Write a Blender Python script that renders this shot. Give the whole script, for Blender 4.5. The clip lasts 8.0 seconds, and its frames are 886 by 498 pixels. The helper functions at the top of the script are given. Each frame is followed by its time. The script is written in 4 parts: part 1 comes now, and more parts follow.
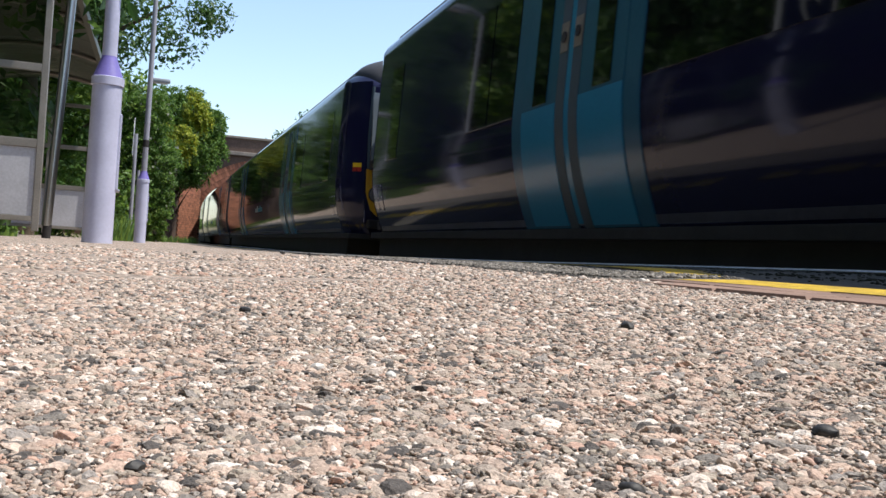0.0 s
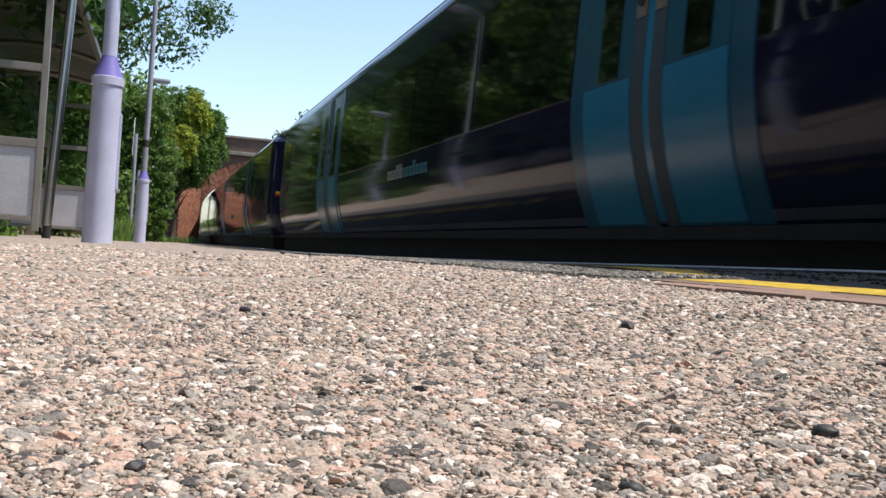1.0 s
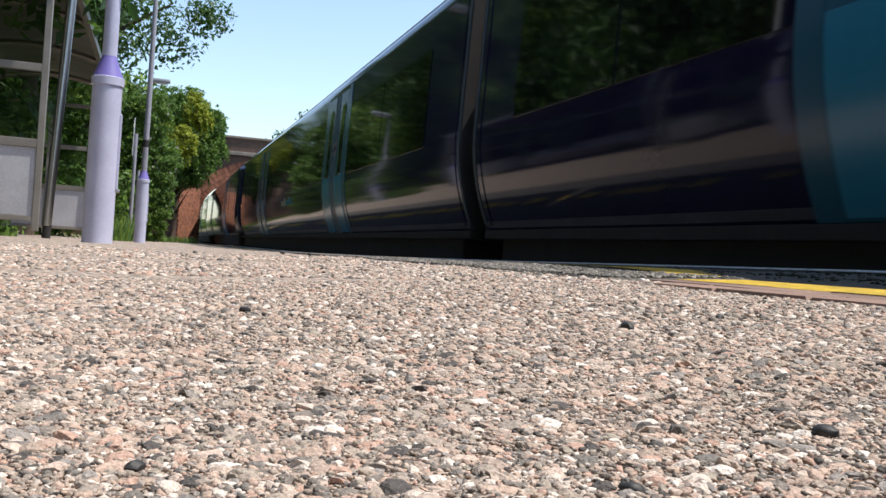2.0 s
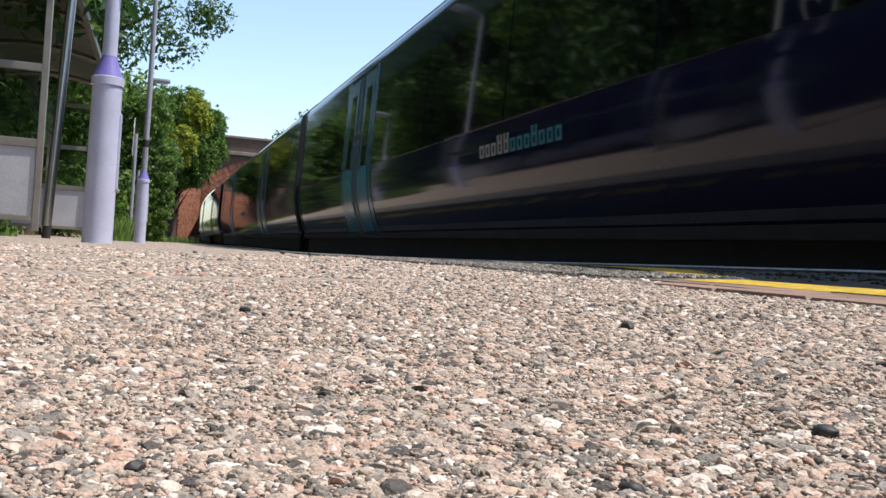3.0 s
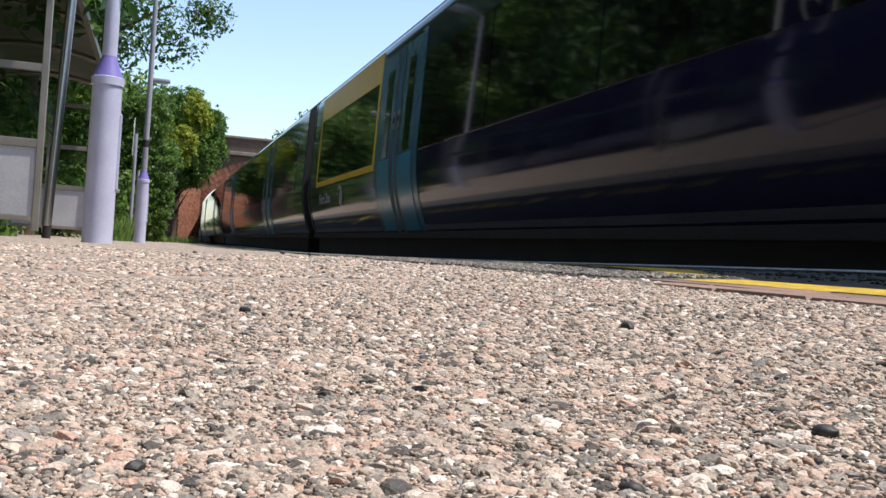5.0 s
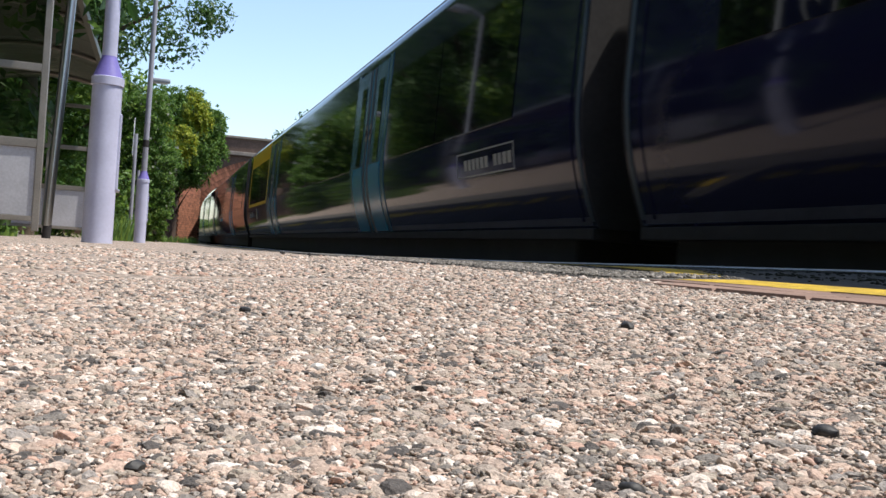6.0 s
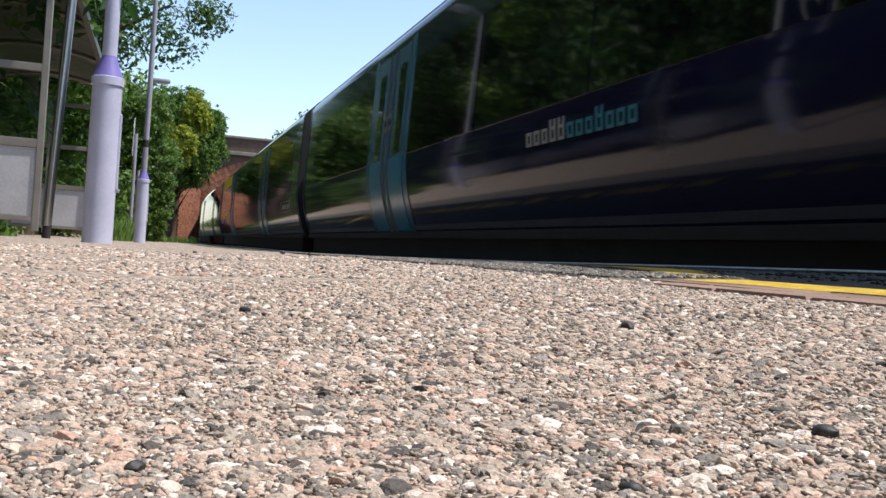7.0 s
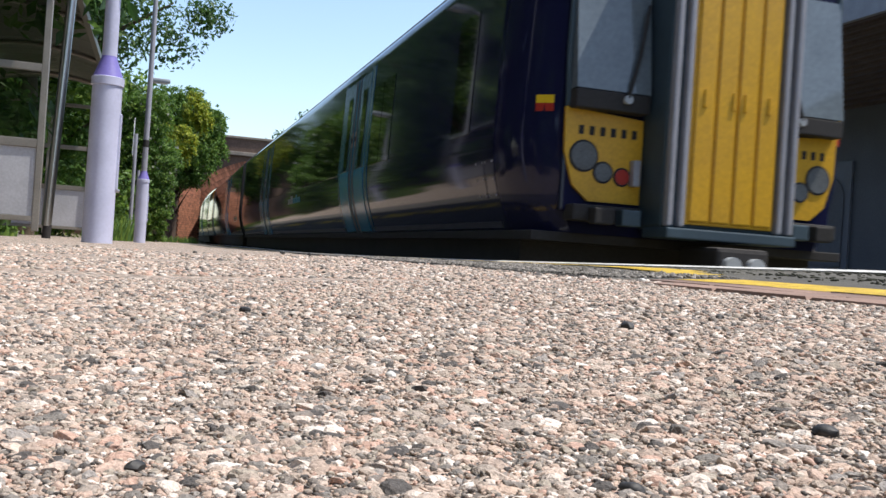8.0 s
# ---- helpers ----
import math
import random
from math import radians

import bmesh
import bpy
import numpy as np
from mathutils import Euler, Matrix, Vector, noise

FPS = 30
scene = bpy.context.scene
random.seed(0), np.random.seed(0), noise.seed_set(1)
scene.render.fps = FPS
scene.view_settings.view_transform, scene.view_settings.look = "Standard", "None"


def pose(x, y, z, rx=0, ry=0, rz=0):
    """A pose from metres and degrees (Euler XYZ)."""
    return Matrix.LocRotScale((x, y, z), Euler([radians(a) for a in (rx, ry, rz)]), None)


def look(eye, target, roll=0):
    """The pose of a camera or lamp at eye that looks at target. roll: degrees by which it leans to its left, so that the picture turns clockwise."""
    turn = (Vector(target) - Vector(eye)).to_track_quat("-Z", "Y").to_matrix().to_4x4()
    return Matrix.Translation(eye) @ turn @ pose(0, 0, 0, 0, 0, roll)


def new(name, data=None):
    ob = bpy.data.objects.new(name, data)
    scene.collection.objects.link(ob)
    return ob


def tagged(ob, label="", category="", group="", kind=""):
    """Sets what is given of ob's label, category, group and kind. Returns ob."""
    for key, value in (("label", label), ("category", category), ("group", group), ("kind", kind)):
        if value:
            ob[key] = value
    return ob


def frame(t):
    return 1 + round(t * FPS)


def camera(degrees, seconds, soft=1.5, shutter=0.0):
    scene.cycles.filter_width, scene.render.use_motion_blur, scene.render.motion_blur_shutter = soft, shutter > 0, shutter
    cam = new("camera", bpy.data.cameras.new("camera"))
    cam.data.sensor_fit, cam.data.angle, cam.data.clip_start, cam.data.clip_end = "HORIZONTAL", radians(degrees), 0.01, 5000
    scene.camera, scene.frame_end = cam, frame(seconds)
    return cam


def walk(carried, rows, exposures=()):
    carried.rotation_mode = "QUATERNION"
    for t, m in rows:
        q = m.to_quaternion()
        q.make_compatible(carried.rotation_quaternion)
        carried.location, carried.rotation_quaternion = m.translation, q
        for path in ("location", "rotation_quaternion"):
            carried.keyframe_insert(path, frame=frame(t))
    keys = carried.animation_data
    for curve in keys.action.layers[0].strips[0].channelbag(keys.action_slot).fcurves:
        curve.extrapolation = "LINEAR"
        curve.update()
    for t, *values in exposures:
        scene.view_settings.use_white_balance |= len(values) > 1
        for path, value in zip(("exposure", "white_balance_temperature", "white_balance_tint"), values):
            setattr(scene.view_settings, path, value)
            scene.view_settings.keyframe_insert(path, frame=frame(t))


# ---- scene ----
YAW, PITCH, ROLL, EYE = radians(17.568), radians(0.217), 3.88, (0.0, 0.0, 0.065)
cam = camera(51.79, 8.0, soft=1.5, shutter=0.12)
AIM = (EYE[0] + math.sin(YAW) * math.cos(PITCH), EYE[1] + math.cos(YAW) * math.cos(PITCH), EYE[2] + math.sin(PITCH))
walk(cam, [(0, look(EYE, AIM, ROLL)), (8, look(EYE, AIM, ROLL))])

# ---- world, sun, exposure ----
SUN_TO = Vector((0.425, -0.14, 0.89)).normalized()
world = bpy.data.worlds.new("sky")
scene.world = world
world.use_nodes = True
wn = world.node_tree.nodes
sky = wn.new("ShaderNodeTexSky")
sky.sky_type, sky.sun_disc = "NISHITA", False
sky.sun_elevation = math.asin(SUN_TO.z)
sky.sun_rotation = math.atan2(SUN_TO.x, SUN_TO.y)
sky.air_density, sky.dust_density, sky.ozone_density = 1.0, 1.1, 1.0
wn["Background"].inputs["Strength"].default_value = 0.178
world.node_tree.links.new(sky.outputs["Color"], wn["Background"].inputs["Color"])
sun = new("sun", bpy.data.lights.new("sun", "SUN"))
sun.data.energy, sun.data.angle, sun.data.color = 4.0, radians(0.53), (1.0, 0.95, 0.87)
sun.matrix_world = look(SUN_TO * 100, (0, 0, 0))
scene.view_settings.exposure = 0.50


# ---- materials ----
def material(name, base, rough=0.6, metal=0.0, vary=0.25, scale=8.0, fine=60.0, bump=0.15, depth=0.004, tint=None, island=0.0, obj_random=0.0, coat=0.0, ior=1.5):
    """A procedural surface: base colour with stains at one scale and grain at another, and a fine relief."""
    m = bpy.data.materials.new(name)
    m.use_nodes = True
    nt = m.node_tree
    n, link = nt.nodes, nt.links.new
    b = n["Principled BSDF"]
    b.inputs["Roughness"].default_value, b.inputs["Metallic"].default_value = rough, metal
    b.inputs["Coat Weight"].default_value = coat
    b.inputs["Coat Roughness"].default_value = 0.03
    b.inputs["IOR"].default_value = ior
    co = n.new("ShaderNodeTexCoord")
    n1, n2 = n.new("ShaderNodeTexNoise"), n.new("ShaderNodeTexNoise")
    n1.inputs["Scale"].default_value, n2.inputs["Scale"].default_value = scale, fine
    n1.inputs["Detail"].default_value = n2.inputs["Detail"].default_value = 5.0
    link(co.outputs["Object"], n1.inputs["Vector"])
    link(co.outputs["Object"], n2.inputs["Vector"])
    r = n.new("ShaderNodeValToRGB")
    r.color_ramp.elements[0].position, r.color_ramp.elements[1].position = 0.3, 0.72
    other = tint or tuple(c * (1 - vary) for c in base)
    r.color_ramp.elements[0].color, r.color_ramp.elements[1].color = (*other, 1), (*base, 1)
    link(n1.outputs["Fac"], r.inputs["Fac"])
    hsv = n.new("ShaderNodeHueSaturation")
    link(r.outputs["Color"], hsv.inputs["Color"])
    mr = n.new("ShaderNodeMapRange")
    mr.inputs["From Min"].default_value, mr.inputs["From Max"].default_value = 0.25, 0.75
    mr.inputs["To Min"].default_value, mr.inputs["To Max"].default_value = 1 - vary * 0.6, 1 + vary * 0.6
    link(n2.outputs["Fac"], mr.inputs["Value"])
    value = mr.outputs["Result"]
    for amount, node, socket in ((island, "ShaderNodeNewGeometry", "Random Per Island"), (obj_random, "ShaderNodeObjectInfo", "Random")):
        if amount:
            src, m2, mul = n.new(node), n.new("ShaderNodeMapRange"), n.new("ShaderNodeMath")
            m2.inputs["To Min"].default_value, m2.inputs["To Max"].default_value = 1 - amount, 1 + amount
            link(src.outputs[socket], m2.inputs["Value"])
            mul.operation = "MULTIPLY"
            link(value, mul.inputs[0])
            link(m2.outputs["Result"], mul.inputs[1])
            value = mul.outputs[0]
    link(value, hsv.inputs["Value"])
    link(hsv.outputs["Color"], b.inputs["Base Color"])
    if bump:
        bp = n.new("ShaderNodeBump")
        bp.inputs["Strength"].default_value, bp.inputs["Distance"].default_value = bump, depth
        link(n2.outputs["Fac"], bp.inputs["Height"])
        link(bp.outputs["Normal"], b.inputs["Normal"])
    return m


def ramp_by_island(name, colours, rough=0.85, fine=700.0, bump=0.9, depth=0.0012):
    """Many small pieces in one mesh, each with a colour out of a row of colours."""
    m = material(name, (0.5, 0.5, 0.5), rough, vary=0.6, scale=140, fine=fine, bump=bump, depth=depth)
    nt = m.node_tree
    n, link = nt.nodes, nt.links.new
    g, r, mix = n.new("ShaderNodeNewGeometry"), n.new("ShaderNodeValToRGB"), n.new("ShaderNodeMix")
    r.color_ramp.interpolation = "CONSTANT"
    for i, c in enumerate(colours):
        e = r.color_ramp.elements[i] if i < 2 else r.color_ramp.elements.new(i / len(colours))
        e.position, e.color = i / len(colours), (*c, 1)
    link(g.outputs["Random Per Island"], r.inputs["Fac"])
    hsv = [x for x in n if x.bl_idname == "ShaderNodeHueSaturation"][0]
    link(r.outputs["Color"], hsv.inputs["Color"])
    return m


def leaf_material(name, a, b2, c):
    m = bpy.data.materials.new(name)
    m.use_nodes = True
    nt = m.node_tree
    n, link = nt.nodes, nt.links.new
    b = n["Principled BSDF"]
    b.inputs["Roughness"].default_value = 0.55
    g, r = n.new("ShaderNodeNewGeometry"), n.new("ShaderNodeValToRGB")
    r.color_ramp.elements[0].color, r.color_ramp.elements[1].color = (*a, 1), (*c, 1)
    e = r.color_ramp.elements.new(0.6)
    e.color = (*b2, 1)
    link(g.outputs["Random Per Island"], r.inputs["Fac"])
    link(r.outputs["Color"], b.inputs["Base Color"])
    tr, mix = n.new("ShaderNodeBsdfTranslucent"), n.new("ShaderNodeMixShader")
    link(r.outputs["Color"], tr.inputs["Color"])
    mix.inputs["Fac"].default_value = 0.42
    link(b.outputs["BSDF"], mix.inputs[1])
    link(tr.outputs["BSDF"], mix.inputs[2])
    link(mix.outputs["Shader"], n["Material Output"].inputs["Surface"])
    return m


STONES = [(0.43, 0.31, 0.245), (0.36, 0.275, 0.22), (0.52, 0.405, 0.33), (0.20, 0.17, 0.145), (0.185, 0.165, 0.145), (0.46, 0.30, 0.23), (0.32, 0.265, 0.22), (0.68, 0.60, 0.53), (0.40, 0.30, 0.235), (0.33, 0.28, 0.225), (0.49, 0.36, 0.28), (0.075, 0.066, 0.06), (0.36, 0.29, 0.235), (0.45, 0.36, 0.295), (0.28, 0.25, 0.225), (0.58, 0.49, 0.42)]
M_STONE = ramp_by_island("exposed aggregate chips", STONES)


def aggregate(name):
    """Chips of many colours set in a dark binder, for the stretch too far off for single stones."""
    m = material(name, (0.34, 0.29, 0.24), 0.9, vary=0.3, scale=1.2, fine=150, bump=0.0)
    nt = m.node_tree
    n, link = nt.nodes, nt.links.new
    co = [x for x in n if x.bl_idname == "ShaderNodeTexCoord"][0]
    hsv = [x for x in n if x.bl_idname == "ShaderNodeHueSaturation"][0]
    v, r, e = n.new("ShaderNodeTexVoronoi"), n.new("ShaderNodeValToRGB"), n.new("ShaderNodeValToRGB")
    v.inputs["Scale"].default_value = 105.0
    link(co.outputs["Object"], v.inputs["Vector"])
    sep = n.new("ShaderNodeSeparateColor")
    link(v.outputs["Color"], sep.inputs["Color"])
    r.color_ramp.interpolation = "CONSTANT"
    for i, c in enumerate(STONES):
        k = r.color_ramp.elements[i] if i < 2 else r.color_ramp.elements.new(i / len(STONES))
        k.position, k.color = i / len(STONES), (*c, 1)
    link(sep.outputs["Red"], r.inputs["Fac"])
    e.color_ramp.elements[0].position, e.color_ramp.elements[1].position = 0.42, 0.75
    e.color_ramp.elements[0].color, e.color_ramp.elements[1].color = (0, 0, 0, 1), (1, 1, 1, 1)
    link(v.outputs["Distance"], e.inputs["Fac"])
    mix = n.new("ShaderNodeMix")
    mix.data_type = "RGBA"
    link(e.outputs["Color"], mix.inputs["Factor"])
    link(r.outputs["Color"], mix.inputs["A"])
    mix.inputs["B"].default_value = (0.20, 0.165, 0.13, 1)
    link(mix.outputs["Result"], hsv.inputs["Color"])
    bp = n.new("ShaderNodeBump")
    bp.invert = True
    bp.inputs["Strength"].default_value, bp.inputs["Distance"].default_value = 0.9, 0.006
    link(v.outputs["Distance"], bp.inputs["Height"])
    link(bp.outputs["Normal"], n["Principled BSDF"].inputs["Normal"])
    return m


M_TAR = aggregate("worn aggregate platform surface")
M_GREYCHIP = ramp_by_island("grey tarmac chips", [(0.13, 0.118, 0.10), (0.17, 0.155, 0.135), (0.075, 0.07, 0.062), (0.20, 0.18, 0.155), (0.11, 0.098, 0.082), (0.30, 0.27, 0.24)])
M_GREYTAR = material("grey tarmac strip", (0.15, 0.14, 0.125), 0.92, vary=0.45, scale=9, fine=170, bump=1.0, depth=0.006)
M_BINDER = material("bitumen binder between the chips", (0.17, 0.155, 0.135), 0.9, vary=0.4, scale=30, fine=400, bump=0.8, depth=0.002)
M_PAVER = material("worn brown paving brick", (0.27, 0.175, 0.135), 0.85, vary=0.3, scale=6, fine=120, bump=0.4, obj_random=0.2)
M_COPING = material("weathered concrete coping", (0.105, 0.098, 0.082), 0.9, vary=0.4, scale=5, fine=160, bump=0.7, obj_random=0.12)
M_YELLOW_LINE = material("worn yellow line paint", (0.66, 0.44, 0.03), 0.75, vary=0.55, scale=22, fine=120, bump=0.5)
M_WHITE_LINE = material("worn white line paint", (0.75, 0.75, 0.72), 0.7, vary=0.45, scale=14, fine=120, bump=0.5)
M_GROUND = material("dry grass and earth", (0.12, 0.12, 0.05), 0.95, vary=0.5, scale=0.7, fine=25, bump=0.8, depth=0.03, tint=(0.16, 0.13, 0.08))
M_BALLAST = material("grey track ballast", (0.17, 0.15, 0.13), 0.95, vary=0.5, scale=3, fine=26, bump=1.0, depth=0.04)
M_NAVY = material("dark navy gloss train paint", (0.012, 0.013, 0.043), 0.075, vary=0.12, scale=0.9, fine=45, bump=0.012, depth=0.001, ior=1.36)
M_ROOF = material("dusty grey train roof", (0.06, 0.06, 0.065), 0.6, vary=0.3, scale=1.4, fine=30, bump=0.1)
M_TEAL = material("teal gloss door paint", (0.028, 0.225, 0.40), 0.18, vary=0.1, scale=1.5, fine=45, bump=0.02, depth=0.001, ior=1.42)
M_TEAL_DARK = material("dark teal door surround paint", (0.022, 0.11, 0.19), 0.2, vary=0.12, scale=1.5, fine=45, bump=0.02, depth=0.001, ior=1.42)
M_SEAL = material("grey rubber door seal", (0.045, 0.075, 0.10), 0.55, vary=0.2, scale=6, fine=60, bump=0.05)
M_TGLASS = material("dark tinted train glass", (0.004, 0.005, 0.006), 0.045, vary=0.1, bump=0.0, ior=1.42)
M_BLACK = material("grimy black underframe", (0.028, 0.025, 0.025), 0.8, vary=0.4, scale=4, fine=40, bump=0.3)
M_SOLE = material("grey blue painted sole stripe", (0.065, 0.07, 0.105), 0.35, vary=0.4, scale=2.5, fine=40, bump=0.05)
M_GREYTRIM = material("light grey painted trim", (0.42, 0.44, 0.46), 0.4, vary=0.2, scale=3, fine=50, bump=0.05)
M_CABYELLOW = material("warning yellow cab paint", (0.62, 0.34, 0.012), 0.42, vary=0.22, scale=3, fine=40, bump=0.08, tint=(0.55, 0.30, 0.02))
M_FIRST = material("yellow first class stripe", (0.80, 0.52, 0.02), 0.3, vary=0.1, scale=3, fine=40, bump=0.02)
M_LETTER = material("white vinyl lettering", (0.40, 0.40, 0.38), 0.4, vary=0.1, bump=0.02)
M_LETTER_TEAL = material("teal vinyl lettering", (0.04, 0.24, 0.32), 0.4, vary=0.1, bump=0.02)
M_BUTTON = material("scuffed beige plate", (0.22, 0.19, 0.15), 0.5, vary=0.25, scale=20, fine=90, bump=0.05)
M_RED = material("red painted lens", (0.40, 0.03, 0.02), 0.3, vary=0.15, bump=0.02)
# Base lightened to grey blue to stand in for the sky's reflection.
M_SCREEN = material("windscreen with sky reflection in its colour", (0.15, 0.18, 0.205), 0.05, vary=0.25, scale=2, fine=30, bump=0.01)
M_MOSS = material("dark moss and dirt", (0.03, 0.032, 0.016), 0.95, vary=0.5, scale=40, fine=200, bump=0.8)
M_LENS = material("grey lamp lens", (0.16, 0.17, 0.18), 0.12, vary=0.3, bump=0.05)
M_STEEL = material("brushed stainless steel", (0.50, 0.49, 0.47), 0.28, metal=1.0, vary=0.15, scale=4, fine=90, bump=0.04, depth=0.001)
M_ALU = material("grey brown anodised frame", (0.30, 0.28, 0.25), 0.45, metal=0.3, vary=0.25, scale=4, fine=70, bump=0.06)
M_LILAC = material("pale lilac grey column paint", (0.52, 0.53, 0.68), 0.42, vary=0.1, scale=5, fine=60, bump=0.06, tint=(0.43, 0.44, 0.57))
M_VIOLET = material("violet blue painted collar", (0.19, 0.16, 0.46), 0.4, vary=0.15, scale=5, fine=60, bump=0.05)
M_GREYPOLE = material("grey painted steel pole", (0.34, 0.34, 0.38), 0.45, vary=0.2, scale=5, fine=60, bump=0.05)
M_PANEL = material("dusty white shelter panel", (0.50, 0.51, 0.55), 0.6, vary=0.2, scale=2.5, fine=50, bump=0.05)
M_SHROOF = material("dark translucent shelter roof sheet", (0.085, 0.09, 0.072), 0.5, vary=0.3, scale=2, fine=40, bump=0.08)
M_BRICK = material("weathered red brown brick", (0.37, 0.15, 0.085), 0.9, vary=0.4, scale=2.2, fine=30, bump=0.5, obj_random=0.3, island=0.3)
# Brick colour darkened to carry the shade on the bridge face.
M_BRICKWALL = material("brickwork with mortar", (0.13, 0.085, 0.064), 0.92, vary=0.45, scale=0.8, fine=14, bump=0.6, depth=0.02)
M_COPSTONE = material("weathered stone string course", (0.28, 0.24, 0.20), 0.9, vary=0.35, scale=2, fine=25, bump=0.4)
M_BARK = material("grey brown bark", (0.10, 0.075, 0.05), 0.95, vary=0.5, scale=6, fine=40, bump=0.9, depth=0.02)
M_LEAF_DARK = leaf_material("dark green tree leaves", (0.028, 0.07, 0.018), (0.058, 0.135, 0.028), (0.115, 0.21, 0.045))
M_LEAF = leaf_material("fresh green leaves", (0.055, 0.12, 0.022), (0.115, 0.22, 0.034), (0.21, 0.32, 0.05))
M_LEAF_YELLOW = leaf_material("yellow green leaves", (0.13, 0.21, 0.025), (0.28, 0.34, 0.03), (0.50, 0.46, 0.035))
M_BLOSSOM = leaf_material("pale blossom", (0.45, 0.45, 0.36), (0.55, 0.55, 0.47), (0.6, 0.6, 0.55))
M_WALL_FAR = material("grey painted station building", (0.13, 0.135, 0.15), 0.7, vary=0.2, scale=1.5, fine=30, bump=0.15)
M_CANOPY = material("brown timber canopy boards", (0.12, 0.09, 0.072), 0.8, vary=0.3, scale=2, fine=30, bump=0.2)
M_DOORGREY = material("blue grey painted door", (0.17, 0.18, 0.21), 0.5, vary=0.15, scale=2, fine=40, bump=0.1)
M_SIGN = material("white enamel sign", (0.7, 0.7, 0.7), 0.35, vary=0.1, bump=0.02)
M_SIGNBLUE = material("dark blue enamel sign", (0.02, 0.03, 0.12), 0.35, vary=0.1, bump=0.02)
M_RAIL = material("rusty steel rail", (0.16, 0.09, 0.06), 0.5, metal=0.6, vary=0.3, scale=5, fine=40, bump=0.2)


def glass_material(name, tint, rough=0.02, weight=0.9):
    m = bpy.data.materials.new(name)
    m.use_nodes = True
    nt = m.node_tree
    n, link = nt.nodes, nt.links.new
    b = n["Principled BSDF"]
    b.inputs["Base Color"].default_value = (*tint, 1)
    b.inputs["Roughness"].default_value = 0.03
    t, mix = n.new("ShaderNodeBsdfTransparent"), n.new("ShaderNodeMixShader")
    t.inputs["Color"].default_value = (*tint, 1)
    lw = n.new("ShaderNodeFresnel")
    gl = n.new("ShaderNodeBsdfGlossy")
    gl.inputs["Roughness"].default_value = 0.03
    link(lw.outputs["Fac"], mix.inputs["Fac"])
    link(t.outputs["BSDF"], mix.inputs[1])
    link(gl.outputs["BSDF"], mix.inputs[2])
    link(mix.outputs["Shader"], n["Material Output"].inputs["Surface"])
    return m


M_GLASS = glass_material("scratched clear glazing", (0.72, 0.76, 0.74))


# ---- mesh tools ----
def mesh_of(name, verts, faces, mat, smooth=False):
    me = bpy.data.meshes.new(name)
    me.from_pydata([tuple(v) for v in verts], [], faces)
    me.materials.append(mat)
    if smooth:
        me.polygons.foreach_set("use_smooth", [True] * len(me.polygons))
    me.update()
    return me


def shade(bm, smooth):
    for f in bm.faces:
        f.smooth = smooth


def part(name, bm, mat, parent, label="", smooth=False):
    """Links a bmesh as one mesh object under a thing or a part."""
    bmesh.ops.recalc_face_normals(bm, faces=bm.faces[:])
    shade(bm, smooth)
    me = bpy.data.meshes.new(name)
    bm.to_mesh(me)
    bm.free()
    me.materials.append(mat)
    if smooth:
        me.set_sharp_from_angle(angle=radians(32))
    ob = new(name, me)
    ob.parent = parent
    if label:
        ob["label"] = label
    return ob


def thing(name, m, label, category, group="", kind=""):
    ob = new(name)
    ob.empty_display_size = 0.2
    ob.matrix_world = m
    return tagged(ob, label, category, group, kind)


def add_box(bm, x0, x1, y0, y1, z0, z1, bevel=0.0, m=None):
    t = bmesh.new()
    bmesh.ops.create_cube(t, size=1.0, matrix=Matrix.Translation(((x0 + x1) / 2, (y0 + y1) / 2, (z0 + z1) / 2)) @ Matrix.Diagonal((x1 - x0, y1 - y0, z1 - z0, 1)))
    if bevel:
        bmesh.ops.bevel(t, geom=t.edges[:], offset=bevel, segments=2, affect="EDGES", profile=0.6)
    if m is not None:
        bmesh.ops.transform(t, matrix=m, verts=t.verts[:])
    return join(bm, t)


def join(bm, t):
    tmp = bpy.data.meshes.new("tmp")
    t.to_mesh(tmp)
    t.free()
    bm.from_mesh(tmp)
    bpy.data.meshes.remove(tmp)
    return bm


def box(*a, **k):
    return add_box(bmesh.new(), *a, **k)


def add_tube(bm, path, radii, sides=20, cap=True):
    """A round bar along a path of points with a radius at each."""
    rings = []
    pts = [Vector(p) for p in path]
    for i, p in enumerate(pts):
        d = (pts[min(i + 1, len(pts) - 1)] - pts[max(i - 1, 0)]).normalized()
        a = d.orthogonal().normalized() if abs(d.z) < 0.999 else Vector((1, 0, 0))
        b = d.cross(a)
        rings.append([bm.verts.new(p + (a * math.cos(u) + b * math.sin(u)) * radii[i]) for u in (2 * math.pi * j / sides for j in range(sides))])
    for r, s in zip(rings, rings[1:]):
        for j in range(sides):
            bm.faces.new((r[j], r[(j + 1) % sides], s[(j + 1) % sides], s[j]))
    if cap:
        bm.faces.new(rings[0][::-1])
        bm.faces.new(rings[-1])
    return bm


def tube(path, radii, sides=20):
    return add_tube(bmesh.new(), path, radii if isinstance(radii, (list, tuple)) else [radii] * len(path), sides)


